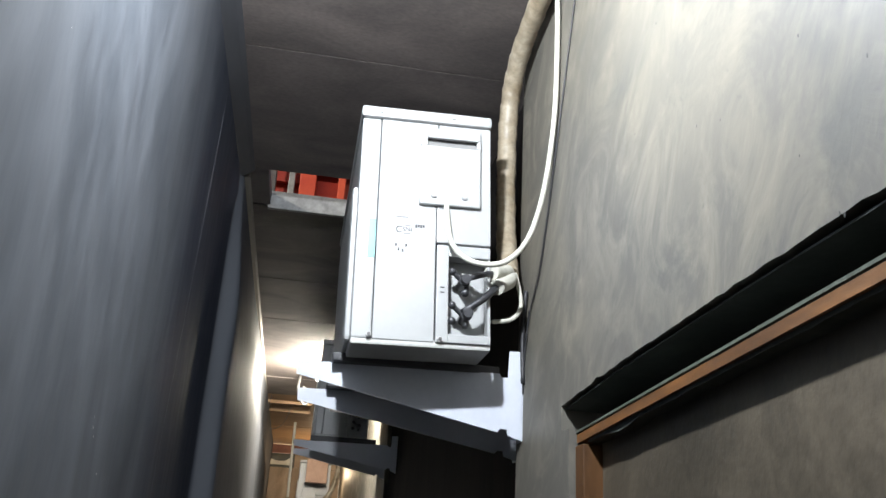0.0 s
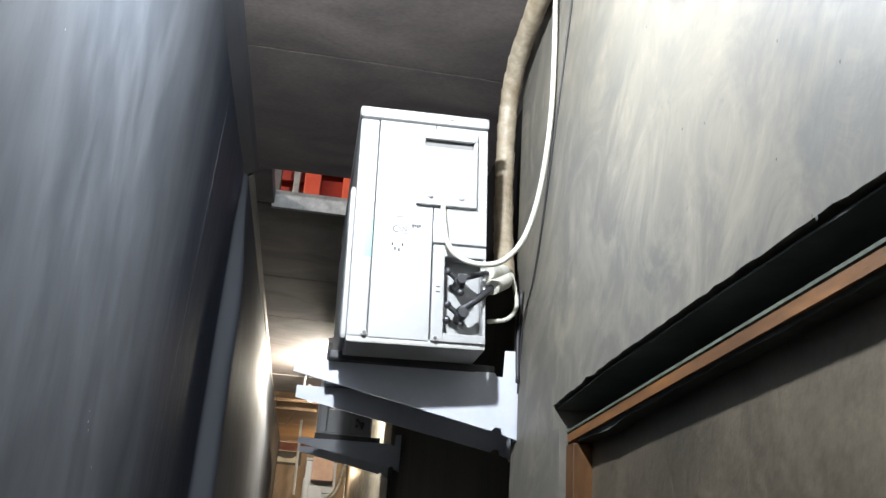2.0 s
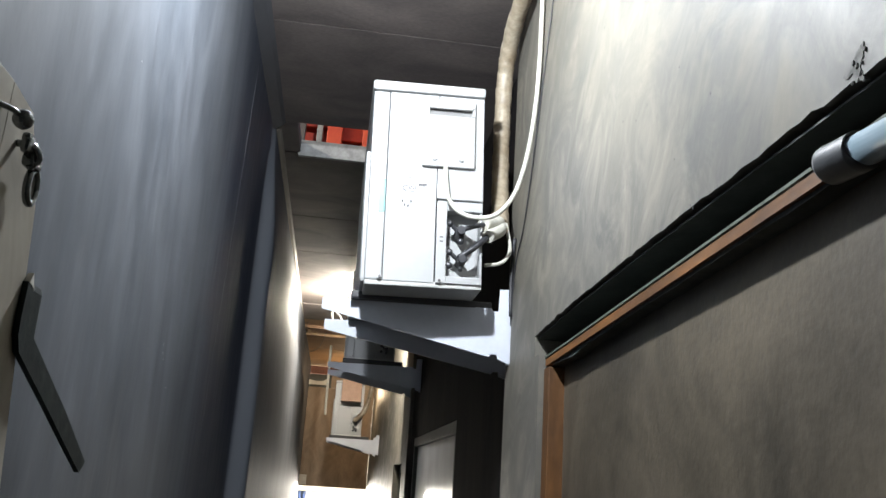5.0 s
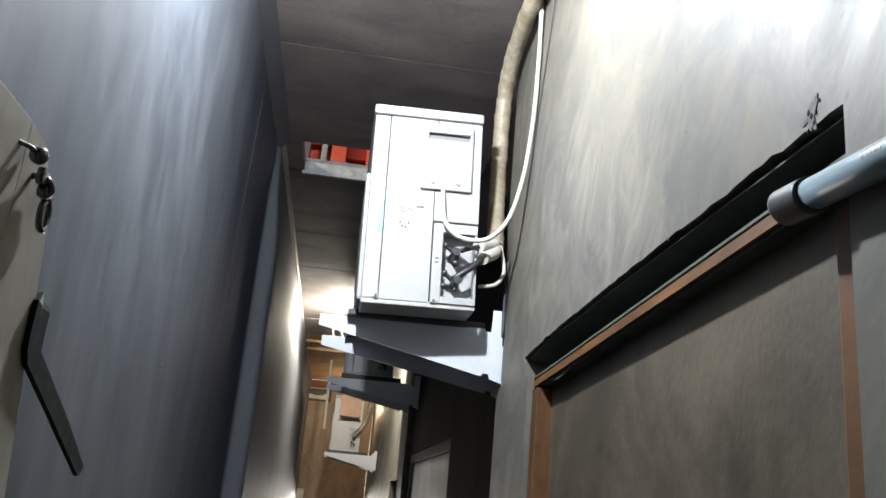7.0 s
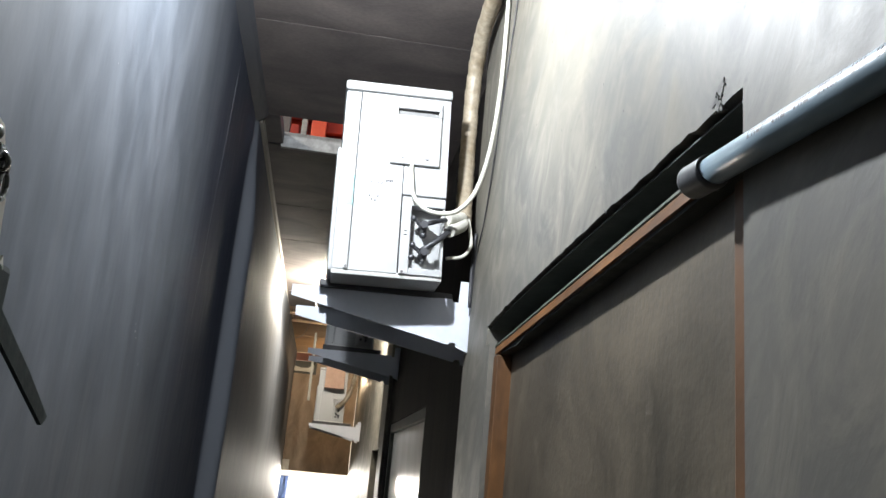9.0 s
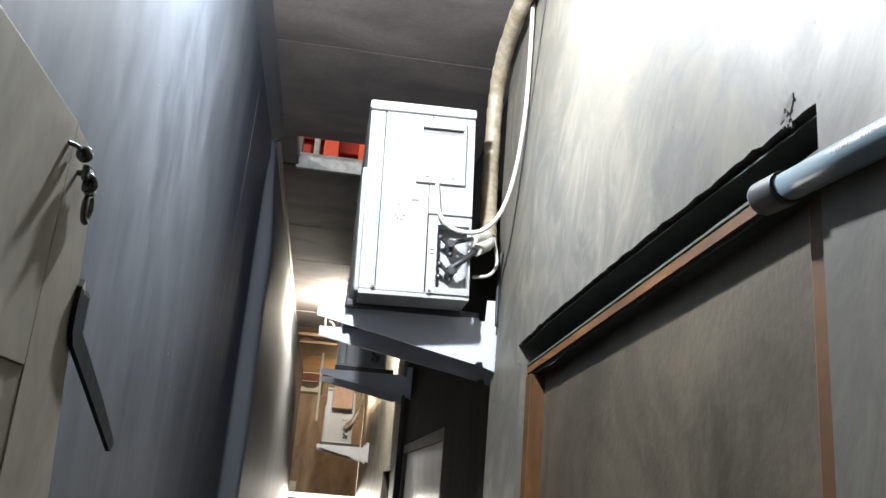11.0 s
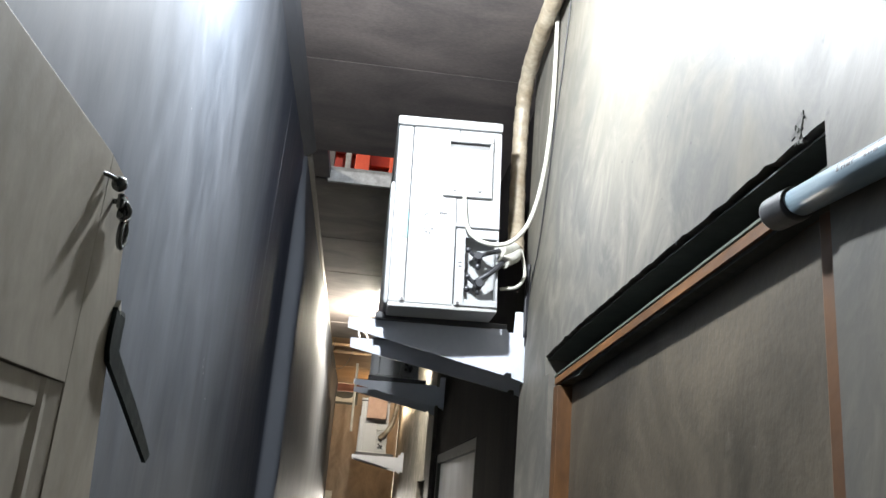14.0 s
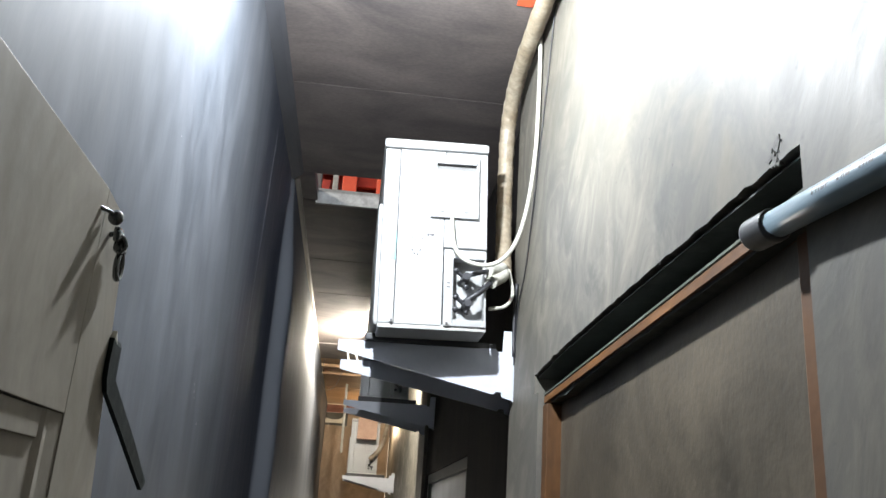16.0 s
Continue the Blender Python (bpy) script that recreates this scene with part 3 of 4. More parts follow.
hasp = part("hook", sweep([(-0.002, 0.676, 1.962), (0.004, 0.684, 1.962), (0.007, 0.690, 1.960)], 0.0016, 10, 4), M_CHROME, leaf, "dark steel hook and eye")
bm = bmesh.new()
bmesh.ops.create_uvsphere(bm, u_segments=14, v_segments=10, radius=0.0055, matrix=Matrix.Translation((0.007, 0.691, 1.960)))
part("knob", bm, M_CHROME, hasp)
part("ring", sweep([(0.006, 0.722 + 0.0065 * math.cos(a), 1.933 + 0.0095 * math.sin(a)) for a in [6.2832 * k / 12 for k in range(13)]], 0.0022, 8, 3), M_CHROME, hasp)
bm = block((0.003, 0.708, 1.941), (0.010, 0.722, 1.948), 0.002)
box(bm, (0.004, 0.700, 1.946), (0.009, 0.713, 1.957), 0.002)
part("clasp", bm, M_CHROME, hasp)
part("eye", sweep([(0.0, 0.706, 1.952), (0.008, 0.708, 1.952), (0.011, 0.712, 1.946), (0.006, 0.712, 1.940)], 0.002, 8, 4), M_CHROME, hasp)
st = bmesh.new()
prism(st, [(0.752, 1.886), (0.7605, 1.884), (0.764, 1.862), (0.769, 1.860), (0.80, 1.847), (0.83, 1.834), (0.86, 1.8215), (0.928, 1.789), (0.925, 1.785), (0.917, 1.781), (0.85, 1.8085), (0.82, 1.821), (0.79, 1.833), (0.758, 1.846), (0.752, 1.855), (0.751, 1.866)], "x", 0.0005, 0.004)
part("strap", st, M_STRAP, leaf, "dark green bent metal strap")
part("wrapped_stub", block((-0.020, 0.757, 1.846), (0.003, 0.784, 1.888), 0.005), M_STRAP, leaf, "stub wrapped in black tape")
part("stub_rim", block((-0.029, 0.758, 1.8845), (-0.007, 0.785, 1.890), 0.002), M_FOAM, leaf, "pale cut rim")
part("strap_tip", prism(bmesh.new(), [(0.753, 1.8845), (0.762, 1.8825), (0.757, 1.892)], "x", 0.0005, 0.004), M_FOAM, leaf, "pale worn tip")

# ---- air conditioners ----
AW, AL, AH = 0.252, 0.74, 0.474


def air_conditioner(at, label, lean=0.0, sticker=False):
    """Front faces -x, the service end faces -y; the origin is under the rear near corner."""
    ac = thing("air_conditioner", at, label, "air conditioner", "outdoor air conditioners")
    ac.rotation_euler = (0, radians(lean), 0)

    def U(u):
        return -AW * (1 - u)

    def V(v):
        return AH * (1 - v)
    part("core", block((-AW + 0.004, 0.034, 0.012), (-0.004, AL - 0.004, AH - 0.02), 0.006), M_AC, ac)
    part("base_pan", block((-AW, 0.002, 0), (0, AL, 0.014), 0.004), M_ACGREY, ac)
    lid = part("lid", block((-AW - 0.003, -0.004, AH - 0.024), (0.003, AL + 0.003, AH), 0.007), M_AC, ac)
    for u in (0.14, 0.70):
        part("screw", disc(bmesh.new(), (U(u), -0.005, AH - 0.011), 0.0042, 0.004, "y", 12), M_GALV, lid)
    part("corner_panel", block((-AW, 0, 0.010), (U(0.144), AL, AH - 0.027), 0.004), M_AC, ac)
    bm = bmesh.new()
    box(bm, (U(0.1495), 0, 0.010), (U(0.586), 0.033, AH - 0.027), 0.002)
    box(bm, (U(0.592), 0, V(0.577)), (0, 0.033, AH - 0.027), 0.002)
    part("side_panel", bm, M_AC, ac)
    cover = part("valve_cover", box(box(box(box(bmesh.new(), (U(0.597), -0.003, 0.010), (U(0.685), 0.03, V(0.588)), 0.002), (U(0.685), -0.003, V(0.635)), (-0.001, 0.03, V(0.588)), 0.002), (U(0.685), -0.003, 0.010), (-0.001, 0.03, V(0.945)), 0.002), (-0.006, -0.001, V(0.945)), (-0.001, 0.03, V(0.635)), 0.001), M_AC, ac)
    part("slot", block((U(0.625), -0.0036, V(0.765)), (U(0.655), -0.0026, V(0.760))), M_SHADE, cover)
    part("slot", block((U(0.625), -0.0036, V(0.785)), (U(0.655), -0.0026, V(0.780))), M_SHADE, cover)
    # grip cover with its hollow
    g = part("grip_cover", bmesh.new(), M_AC, ac)
    bm = bmesh.new()
    x0, x1, z0, z1 = U(0.45), U(0.915), V(0.425), V(0.085)
    a0, a1, b0, b1 = U(0.50), U(0.885), V(0.165), V(0.125)
    box(bm, (x0, -0.010, z0), (x1, 0.002, b0), 0.003)
    box(bm, (x0, -0.010, b1), (x1, 0.002, z1), 0.003)
    box(bm, (x0, -0.010, b0), (a0, 0.002, b1), 0.001)
    box(bm, (a1, -0.010, b0), (x1, 0.002, b1), 0.001)
    me = mesh_of("grip_cover", bm, M_AC)
    g.data = me
    part("hollow", block((a0 - 0.002, -0.0005, b0 - 0.002), (a1 + 0.002, 0.001, b1 + 0.002)), M_SLOT, g, "shaded grip hollow")
    part("grip_lip", prism(bmesh.new(), [(-0.016, b1 + 0.004), (-0.009, b1 + 0.004), (-0.007, b1 - 0.004), (-0.014, b1 - 0.004)], "x", a0, a1), M_AC, g)
    part("tab", block((U(0.735), -0.0125, z0 + 0.001), (U(0.742), -0.005, V(0.30)), 0.001), M_ACGREY, g)
    for u in (0.555, 0.79):
        s = part("screw", disc(bmesh.new(), (U(u), -0.0115, V(0.385)), 0.0062, 0.004, "y", 14), M_AC, g)
        part("screw_head", disc(bmesh.new(), (U(u), -0.0137, V(0.385)), 0.0036, 0.003, "y", 10), M_GALV, s, "zinc screw head")
    for u, v in ((0.125, 0.965), (0.63, 0.968), (0.96, 0.975)):
        s = part("screw", disc(bmesh.new(), (U(u), -0.003, V(v)), 0.0052 if u < 0.9 else 0.002, 0.004, "y", 14), M_ACGREY, ac)
        if u < 0.9:
            part("screw_head", disc(bmesh.new(), (U(u), -0.0055, V(v)), 0.0034, 0.003, "y", 10), M_BRASS, s)
    # marks printed on the panel
    if sticker:
        part("sticker", block((-AW + 0.022, -0.0009, V(0.66)), (U(0.147) - 0.002, 0.0005, V(0.50))), M_TEAL, ac, "pale teal sticker")
        part("sticker", block((U(0.157), -0.0009, V(0.66)), (U(0.185), 0.0005, V(0.575))), M_TEALPALE, ac, "faded teal sticker rest")
        for k in range(7):
            part("print_bar", block((U(0.285 + 0.013 * k), -0.0007, V(0.484)), (U(0.294 + 0.013 * k), 0.0006, V(0.480))), M_INK, ac)
        for k in range(4):
            part("print_bar", block((U(0.43 + 0.018 * k), -0.0007, V(0.523 - 0.003 * (k % 2))), (U(0.444 + 0.018 * k), 0.0006, V(0.510))), M_INK, ac)
        part("print_bar", block((U(0.44), -0.0007, V(0.550)), (U(0.50), 0.0006, V(0.541))), M_ACGREY, ac)
        ring = [(0.5 * math.cos(radians(a)), 0.5 * math.sin(radians(a))) for a in range(50, 311, 20)]
        bm = bmesh.new()
        for (p, q), (r, s) in zip(ring, ring[1:]):
            bm.faces.new([bm.verts.new((U(0.315) + a * f, -0.0009, V(0.535) + c * f)) for a, c, f in ((p, q, 0.014), (r, s, 0.014), (r, s, 0.010), (p, q, 0.010))])
        part("round_mark", bm, M_INK, ac, "printed round mark")
        bm = bmesh.new()
        for z in (V(0.517), V(0.551)):
            box(bm, (U(0.345), -0.0007, z - 0.0004), (U(0.395), 0.0006, z + 0.0004))
        part("print_frame", bm, M_INK, ac)
        data = bpy.data.curves.new("lettering", 'FONT')
        data.body, data.size, data.align_x, data.align_y = "SNI", 0.0125, 'CENTER', 'CENTER'
        txt = new("lettering_curve", data)
        bpy.context.view_layer.update()
        me = bpy.data.meshes.new_from_object(txt.evaluated_get(bpy.context.evaluated_depsgraph_get()))
        bpy.data.objects.remove(txt)
        me.materials.clear()
        me.materials.append(M_INK)
        lt = new("lettering", me)
        lt.parent = ac
        lt.location, lt.rotation_euler = (U(0.370), -0.0009, V(0.534)), (radians(90), 0, 0)
        tagged(lt, "printed letters SNI")
        for k, (du, dv) in enumerate(((0, 0), (0.02, 0.018), (0.05, 0.022), (0.075, 0.0))):
            part("print_dot", block((U(0.285 + du), -0.0007, V(0.606 + dv)), (U(0.298 + du), 0.0006, V(0.594 + dv))), M_INK, ac)
    # front grille: ring, slats and hub
    gr = part("front_grille", bmesh.new(), M_AC, ac)
    bm = bmesh.new()
    box(bm, (-AW - 0.010, 0.03, 0.012), (-AW + 0.002, 0.49, AH - 0.16), 0.008)
    gr.data = mesh_of("front_grille", bm, M_AC)
    for k in range(14):
        z = 0.03 + k * 0.0195
        part("slat", block((-AW - 0.0104, 0.06, z), (-AW - 0.009, 0.46, z + 0.005), 0.001), M_ACGREY, gr)
    # valves in the recess
    for k, v in enumerate((0.735, 0.87)):
        z = V(v)
        vx = U(0.80)
        bm = bmesh.new()
        disc(bm, (vx + 0.004 * k, 0.008, z), 0.0105, 0.040, "y", 14)
        vb = part("valve", bm, M_VALVE, ac, "dark service valve with caps")
        part("cap", disc(bmesh.new(), (vx + 0.004 * k, -0.018, z), 0.0092, 0.014, "y", 12, 0.009), M_VALVE, vb)
        bm = bmesh.new()
        bmesh.ops.create_uvsphere(bm, u_segments=12, v_segments=8, radius=0.0072, matrix=Matrix.Translation((vx - 0.022, -0.004, z + 0.018)))
        part("stem_cap", bm, M_VALVE, vb)
        part("stem", sweep([(vx - 0.021, -0.003, z + 0.017), (vx - 0.010, -0.002, z + 0.008), (vx + 0.004, 0.0, z - 0.006), (vx + 0.002, -0.004, z - 0.022)], 0.0050, 8, 3), M_VALVE, vb)
        bm = bmesh.new()
        bmesh.ops.create_uvsphere(bm, u_segments=12, v_segments=8, radius=0.0076, matrix=Matrix.Translation((vx + 0.001 - 0.024 * k, -0.006, z - 0.022 + 0.010 * k)))
        part("port_cap", bm, M_VALVE, vb)
    return ac


ac_a = air_conditioner((-0.089, 1.984, 2.194), "white outdoor air conditioner on pale steel brackets", -2.0, True)
ac_b = air_conditioner((-0.092, 4.62, 2.383), "grey-shaded outdoor air conditioner under the boarded ceiling", 0)
ac_c = air_conditioner((-0.13, 7.72, 2.135), "outdoor air conditioner in warm light at the end", 0)


def bracket(y0, y1, x1, ztop, label, x0=0.0):
    """From the wall at y0 out to its tip at (x1, y1); ztop is the height of the arm's upper edge."""
    br = thing("wall_bracket", (x0, y0, ztop), label, "bracket", "steel wall brackets")
    br.rotation_euler = (0, 0, math.atan2(y1 - y0, -x1) * -1)
    n = -x1
    bm = bmesh.new()
    prism(bm, [(-n, 0.0), (-0.046, 0.0), (-0.042, -0.007), (-0.030, -0.007), (-0.028, 0.045), (0, 0.045), (0, -0.125), (-0.028, -0.116), (-0.030, -0.105), (-0.042, -0.104), (-0.048, -0.111), (-n, -0.026)], "y", 0, 0.003)
    part("side_plate", bm, M_STEEL, br)
    part("wall_plate", block((-0.004, 0.0, -0.125), (-0.0005, 0.034, 0.045), 0.001), M_STEEL, br)
    top = part("top_flange", box(box(bmesh.new(), (-n, 0.003, -0.004), (-0.046, 0.0125, 0)), (-n, 0.0235, -0.004), (-0.046, 0.034, 0)), M_STEEL, br)
    bm = bmesh.new()
    box(bm, (-n, 0.0125, -0.004), (-n + 0.012, 0.0235, 0))
    box(bm, (-n + 0.12, 0.0125, -0.004), (-0.046, 0.0235, 0))
    part("flange_web", bm, M_STEEL, top)
    bm = bmesh.new()
    disc(bm, (-n + 0.10, 0.018, 0.004), 0.0035, 0.046, "z", 10)
    disc(bm, (-n + 0.10, 0.018, -0.010), 0.0085, 0.007, "z", 6)
    part("bolt", bm, M_GALV, br, "zinc bolt and nut")
    for z in (0.028, -0.085):
        bm = bmesh.new()
        disc(bm, (-0.007, 0.018, z), 0.007, 0.007, "x", 6)
        part("anchor_bolt", bm, M_GALV, br, "zinc anchor bolt")
    return br


bracket(2.088, 2.132, -0.43, 2.180, "pale powder-coated steel bracket holding the air conditioner")
bracket(2.320, 2.362, -0.475, 2.172, "pale powder-coated steel bracket, shaded under the unit", 0.05)
bracket(4.56, 4.60, -0.487, 2.358, "grey-looking steel bracket in shade under the unit", 0.05)
bracket(4.90, 4.94, -0.467, 2.358, "grey-looking steel bracket in shade under the unit", 0.03)
bracket(7.68, 7.70, -0.455, 2.112, "pale steel bracket in warm light", 0.03)
bracket(8.15, 8.17, -0.455, 2.112, "pale steel bracket in warm light", 0.03)
for (x0, x1, y, z0, z1) in ((-0.365, -0.045, 2.108, 2.178, 2.194), (-0.365, -0.045, 2.335, 2.172, 2.194), (-0.36, -0.05, 4.60, 2.357, 2.383), (-0.36, -0.05, 4.94, 2.357, 2.383), (-0.40, -0.06, 7.70, 2.111, 2.135), (-0.40, -0.06, 8.18, 2.111, 2.135)):
    solid("mounting_rail", block((x0, y - 0.012, z0), (x1, y + 0.022, z1), 0.003), M_BLACK, "black rubber-lined mounting rail under the unit", "rail")

# ---- pipes and cables at the first unit ----
solid("insulated_pipe", sweep([(-0.040, 2.07, 2.372), (-0.034, 2.115, 2.45), (-0.032, 2.142, 2.56), (-0.032, 2.146, 2.68), (-0.033, 2.128, 2.79), (-0.034, 2.06, 2.858), (-0.034, 1.93, 2.888), (-0.034, 1.75, 2.898), (-0.034, 1.5, 2.90), (-0.034, 1.2, 2.90), (-0.034, 0.8, 2.90)], 0.0192, 18, 24, ridge=lambda i: 1.02 + 0.025 * math.sin(i * 0.31), wrap=lambda v: 1.0 + 0.11 * ((v % 9) / 9)), M_TAPE, "pipe bundle wrapped in yellowed vinyl tape", "pipe")
for k, (a, c) in enumerate((((-0.052, 2.045, 2.366), (-0.092, 1.99, 2.344)), ((-0.046, 2.035, 2.348), (-0.082, 1.985, 2.315)))):
    solid("foam_sleeve", sweep([(-0.040, 2.075, 2.385 - 0.01 * k), a, c], 0.0145, 12, 6), M_FOAM, "pale foam sleeve round a copper pipe", "pipe sleeve")
solid("copper_pipe", sweep([(-0.070, 2.02, 2.353), (-0.092, 1.99, 2.343), (-0.115, 1.975, 2.332), (-0.148, 1.972, 2.318)], 0.0055, 10, 6), M_VALVE, "dark bare refrigerant pipe", "pipe")
solid("copper_pipe", sweep([(-0.066, 2.01, 2.335), (-0.085, 1.985, 2.312), (-0.110, 1.970, 2.285), (-0.146, 1.970, 2.256)], 0.0068, 10, 6), M_VALVE, "dark bare refrigerant pipe", "pipe")
solid("power_cable", sweep([(-0.185, 1.978, 2.468), (-0.184, 1.970, 2.440), (-0.176, 1.958, 2.385), (-0.150, 1.948, 2.352), (-0.112, 1.942, 2.342), (-0.075, 1.938, 2.352), (-0.045, 1.925, 2.385), (-0.026, 1.912, 2.440), (-0.014, 1.892, 2.52), (-0.009, 1.866, 2.63), (-0.008, 1.856, 2.76), (-0.009, 1.852, 2.88), (-0.012, 1.850, 2.94)], 0.0052, 10, 8), M_CABLE, "cream-white round power cable looping to the wall", "cable")
solid("thin_wire", sweep([(-0.004, 1.716, 2.935), (-0.003, 1.766, 2.81), (-0.003, 1.87, 2.57), (-0.003, 1.968, 2.363), (-0.004, 2.04, 2.285), (-0.004, 2.072, 2.20), (-0.004, 2.075, 2.14)], 0.0016, 6, 6), M_BLACK, "thin black wire along the wall", "wire")
solid("drain_hose", sweep([(-0.032, 2.07, 2.40), (-0.020, 2.055, 2.335), (-0.020, 2.045, 2.300), (-0.040, 2.035, 2.272), (-0.078, 2.03, 2.262)], 0.0042, 10, 6, ridge=lambda i: 1.08 if i % 2 else 0.95), M_FOAM, "short white corrugated drain hose", "hose")
solid("thin_wire", sweep([(-0.006, 2.06, 2.34), (-0.007, 2.075, 2.25), (-0.006, 2.07, 2.16)], 0.004, 8, 6), M_BLACK, "black cable hanging behind the unit", "cable")

# ---- second doorway ----
door_b = thing("door_2", (0.05, 3.20, 0), "pale frosted glass door in a dark frame", "door", kind="structure")
part("frame_head", block((0.004, 0.001, 1.965), (0.085, 1.539, 2.009), 0.003), M_DARKPAINT, door_b)
part("jamb", block((0.004, 1.49, 0), (0.085, 1.539, 1.964), 0.003), M_DARKPAINT, door_b)
part("jamb", block((0.004, 0.001, 0), (0.085, 0.05, 1.964), 0.003), M_DARKPAINT, door_b)
pane = part("frosted_pane", block((0.022, 0.051, 0.01), (0.028, 1.489, 1.964), 0.001), M_FROST, door_b, "pale frosted glass")
# unseen room added to enclose the light behind the pane
bm = bmesh.new()
box(bm, (0.9, 2.9, 0), (1.0, 5.0, 2.5))
box(bm, (0.141, 2.8, 0), (1.0, 2.9, 2.5))
box(bm, (0.141, 5.0, 0), (1.0, 5.1, 2.5))
box(bm, (0.141, 2.8, 2.5), (1.0, 5.1, 2.6))
solid("wall_behind_pane", bm, M_WHITEWALL, "plain white walls of an added room behind the pane", "wall", "structure")

# ---- far window opening ----
win = thing("window_1", (0.07, 5.15, 0.95), "dark small window in a pale wall", "window", kind="structure")
part("window_frame", box(box(box(bmesh.new(), (0, 0.001, 0.89), (0.04, 0.599, 0.934)), (0, 0.001, 0.001), (0.04, 0.04, 0.889)), (0, 0.56, 0.001), (0.04, 0.599, 0.889)), M_DARKPAINT, win)
part("pane", block((0.018, 0.04, 0.001), (0.024, 0.56, 0.889)), M_SHADE, win)

# ---- end of the passage ----
solid("end_board", block((-0.95, 9.37, 1.68), (0.028, 9.40, 2.70), 0.003), M_ENDBOARD, "brown plywood board closing the upper end", "board", "structure")
solid("end_plank", block((-0.95, 9.33, 2.835), (0.14, 9.36, 2.92), 0.003), M_BEAM, "red-brown wooden beam across the end", "plank", "structure")
solid("end_panel", block((-0.44, 9.38, 2.705), (0.14, 9.41, 3.05), 0.002), M_ENDBOARD, "brown board beside a dark gap", "board", "structure")
solid("end_backing", block((-0.95, 9.7, 2.65), (0.14, 9.73, 3.1)), M_DARKPAINT, "dark void behind the boards", "backing", "structure")
bm = bmesh.new()
prism(bm, [(-0.70, 2.72), (-0.47, 2.72), (-0.47, 2.80), (-0.53, 2.76), (-0.60, 2.755), (-0.67, 2.77)], "y", 9.30, 9.325)
solid("cloth_scrap", bm, M_FOAM, "pale sagging cloth scrap tucked in the gap", "cloth")
# yard behind
bm = bmesh.new()
box(bm, (-1.6, 12.0, 0), (1.3, 12.12, 3.4))
box(bm, (-1.72, 9.6, 0), (-1.6, 12.12, 3.4))
box(bm, (1.3, 9.6, 0), (1.42, 12.12, 3.4))
box(bm, (-1.72, 9.45, 0), (-0.95, 9.6, 3.4))
box(bm, (0.14, 9.45, 0), (1.42, 9.6, 3.4))
solid("wall_yard", bm, M_WHITEWALL, "bright white washed wall of the yard", "wall", "structure")
solid("ceiling_yard", block((-1.72, 9.42, 3.1), (1.42, 12.12, 3.2)), M_WHITEWALL, "white ceiling of the yard room", "ceiling", "structure")
rack = thing("wash_shelf", (-0.14, 11.6, 0), "pale blue wall shelf in the bright yard", "shelf")
for k in range(3):
    part("board", block((-0.25, 0, 1.02 + 0.16 * k), (0.25, 0.3, 1.05 + 0.16 * k), 0.004), M_PALEBLUE, rack)
for x in (-0.27, 0.25):
    part("upright", block((x, 0, 0), (x + 0.02, 0.3, 1.45), 0.003), M_PALEBLUE, rack)


def cloth(at, w, h, mat, label):
    bm = bmesh.new()
    nx, nz = 10, 12
    g = [[bm.verts.new((w * (i / nx - 0.5) * (1 - 0.25 * j / nz), 0.025 * math.sin(i * 1.7 + 0.5 * j), -h * j / nz + 0.02 * math.sin(i * 2.1) * (j == nz))) for i in range(nx + 1)] for j in range(nz + 1)]
    for j in range(nz):
        for i in range(nx):
            bm.faces.new((g[j][i], g[j][i + 1], g[j + 1][i + 1], g[j + 1][i])).smooth = True
    bmesh.ops.solidify(bm, geom=bm.faces[:], thickness=0.004)
    return solid("hanging_cloth", bm, mat, label, "cloth", at=at)


cloth((-0.66, 9.75, 1.62), 0.13, 0.7, M_BLUE, "blue cloth hung from the washing line")
cloth((-0.33, 10.4, 1.55), 0.16, 0.5, M_WHITEWALL, "white cloth hung from the washing line")
solid("washing_line", sweep([(-1.6, 10.4, 1.58), (-0.4, 10.39, 1.545), (1.3, 10.4, 1.58)], 0.003, 6, 8), M_FOAM, "thin pale washing line across the yard", "washing line")
solid("washing_line", sweep([(-1.6, 9.75, 1.66), (-0.6, 9.75, 1.62), (1.3, 9.75, 1.66)], 0.003, 6, 8), M_FOAM, "thin pale washing line across the yard", "washing line")
solid("paper_note", block((-0.694, 9.361, 1.69), (-0.60, 9.367, 1.79)), M_FOAM, "small pale paper stuck on the board", "paper")

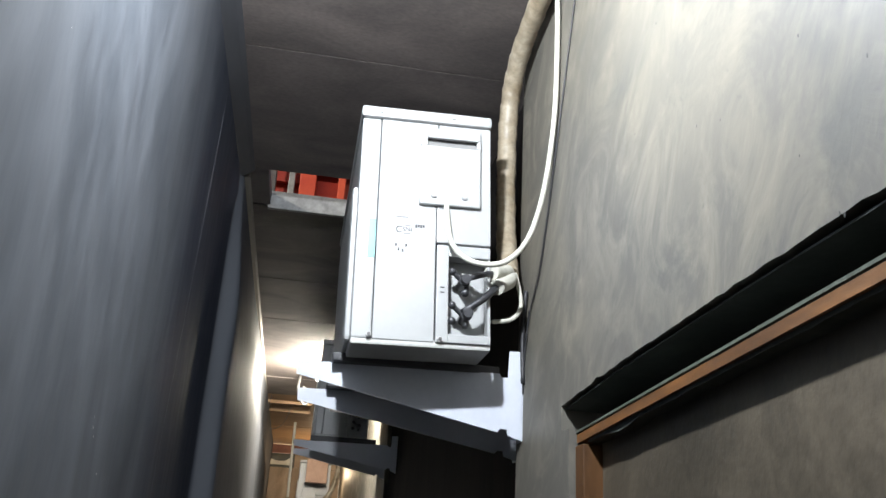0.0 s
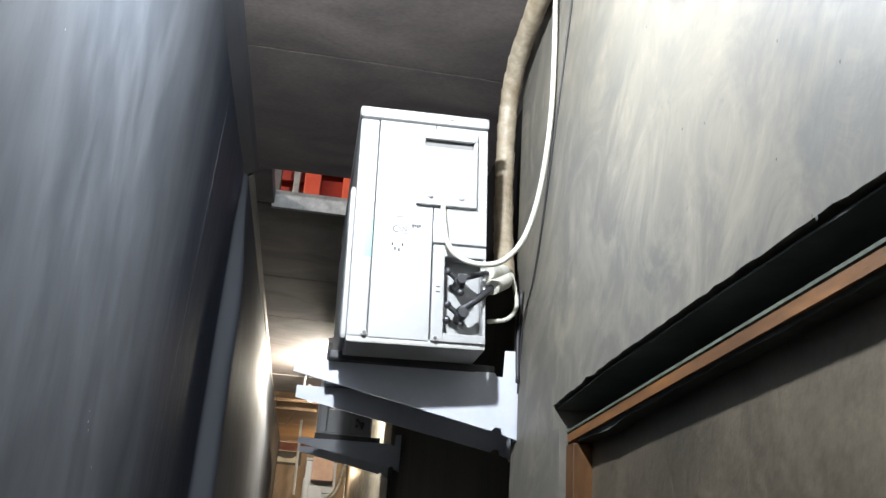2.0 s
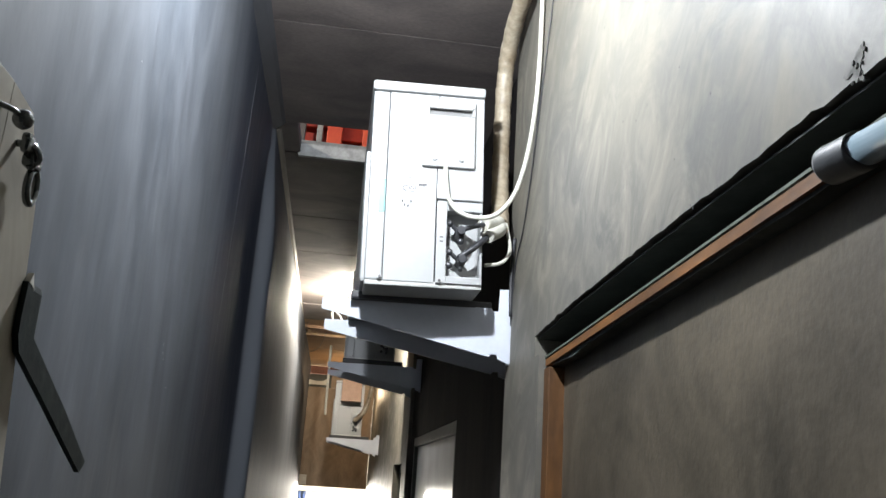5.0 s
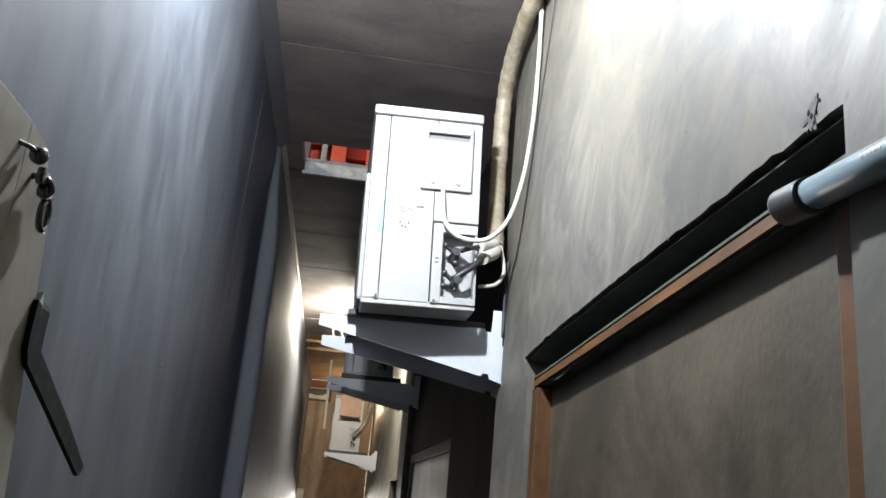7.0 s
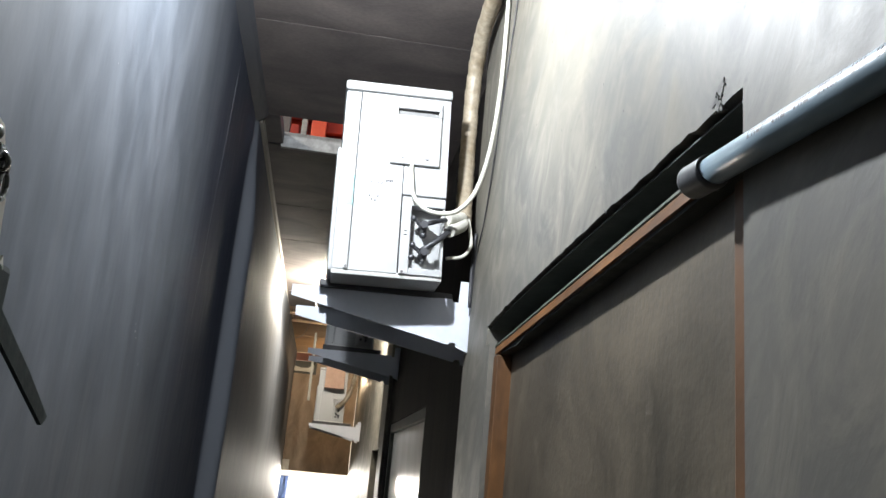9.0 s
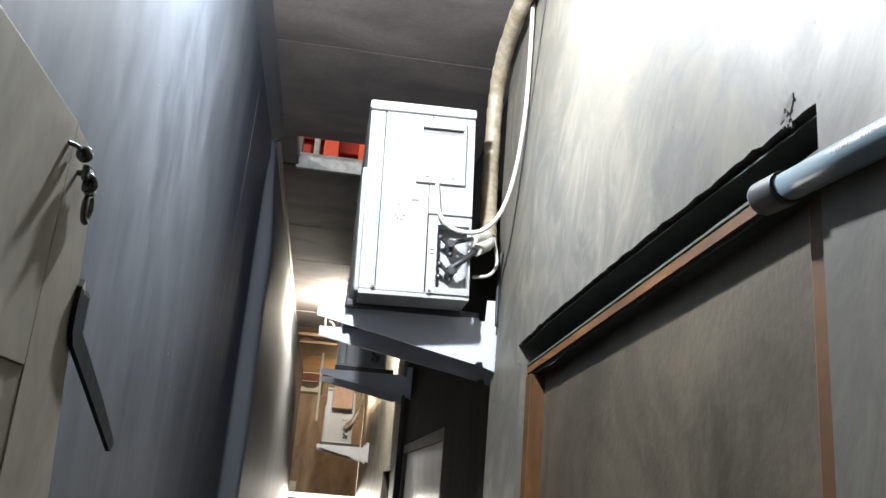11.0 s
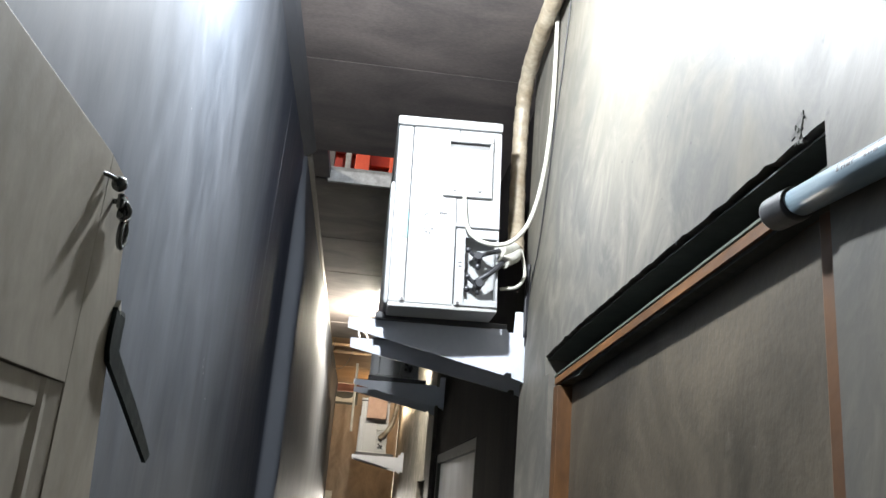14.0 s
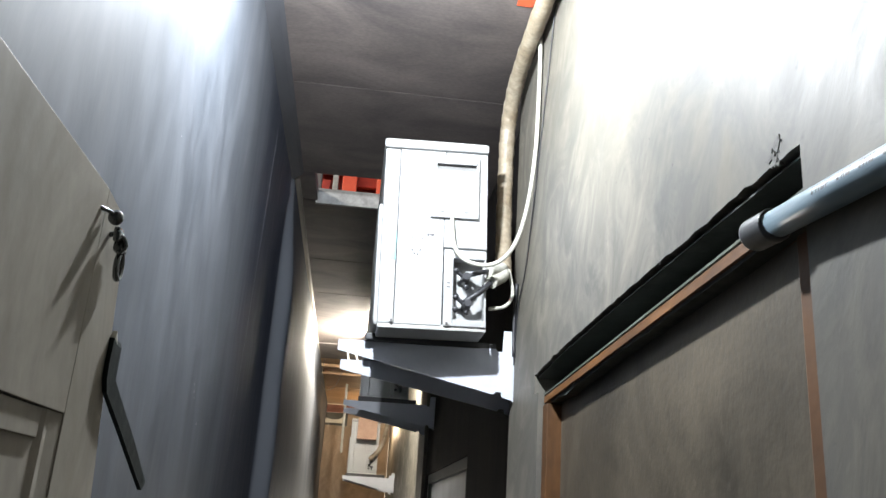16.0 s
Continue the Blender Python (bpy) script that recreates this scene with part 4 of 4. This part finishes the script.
# ---- pipes and boxes round the far units ----
solid("white_tube", sweep([(-0.455, 7.66, 2.30), (-0.458, 7.66, 2.5), (-0.462, 7.66, 2.90)], 0.011, 12, 4), M_FOAM, "slim white plastic conduit hanging beside the unit", "conduit")
solid("carton", block((-0.33, 7.55, 2.42), (-0.16, 7.66, 2.60), 0.003), M_CARTON, "pinkish brown carton tucked before the unit", "box")
solid("wrapped_pipe", sweep([(-0.20, 7.68, 2.26), (-0.12, 7.66, 2.36), (-0.07, 7.7, 2.55), (-0.05, 7.8, 2.92)], 0.02, 12, 8), M_TAPE, "pipe bundle wrapped in tan vinyl tape", "pipe")
solid("wrapped_pipe", sweep([(-0.16, 4.58, 2.50), (-0.06, 4.60, 2.50), (-0.04, 4.75, 2.6), (-0.04, 4.9, 2.94)], 0.02, 12, 8), M_TAPE, "pipe bundle wrapped in tan vinyl tape", "pipe")
solid("cable_loop", sweep([(-0.45, 5.9, 2.93), (-0.455, 5.9, 2.84), (-0.43, 5.9, 2.77), (-0.40, 5.9, 2.75), (-0.385, 5.9, 2.79), (-0.40, 5.9, 2.84), (-0.43, 5.9, 2.86)], 0.009, 10, 6), M_BRASS, "dark cable loop hanging from the ceiling", "cable")
solid("loose_wire", sweep([(-0.64, 6.6, 2.92), (-0.66, 6.7, 2.80), (-0.63, 6.85, 2.72), (-0.55, 7.0, 2.78), (-0.50, 7.1, 2.93)], 0.0022, 8, 6), M_BRASS, "loose dark wire sagging from the hatch", "wire")


def bulb(at, colour, power, label, cord=0.0):
    b = thing("light_bulb", at, label, "lamp")
    part("socket", disc(bmesh.new(), (0, 0, -0.02), 0.022, 0.04, "z", 16), M_FOAM, b)
    if cord:
        part("cord", sweep([(0, 0, -0.001), (0.002, 0.001, cord / 2), (0, 0, cord)], 0.003, 8, 4), M_BLACK, b)
    bm = bmesh.new()
    bmesh.ops.create_uvsphere(bm, u_segments=16, v_segments=12, radius=0.026, matrix=Matrix.Translation((0, 0, -0.062)))
    part("globe", bm, glow("lit_globe", colour, power), b)
    return b


bulb((LAMP[0], LAMP[1], LAMP[2] + 0.10), (0.86, 0.93, 1.0), 12, "lit cool white bulb on a short black pendant cord", CEIL - LAMP[2] - 0.10)
bulb((-0.33, 5.62, CEIL), (1.0, 0.86, 0.62), 30, "lit warm bulb in a ceiling socket")
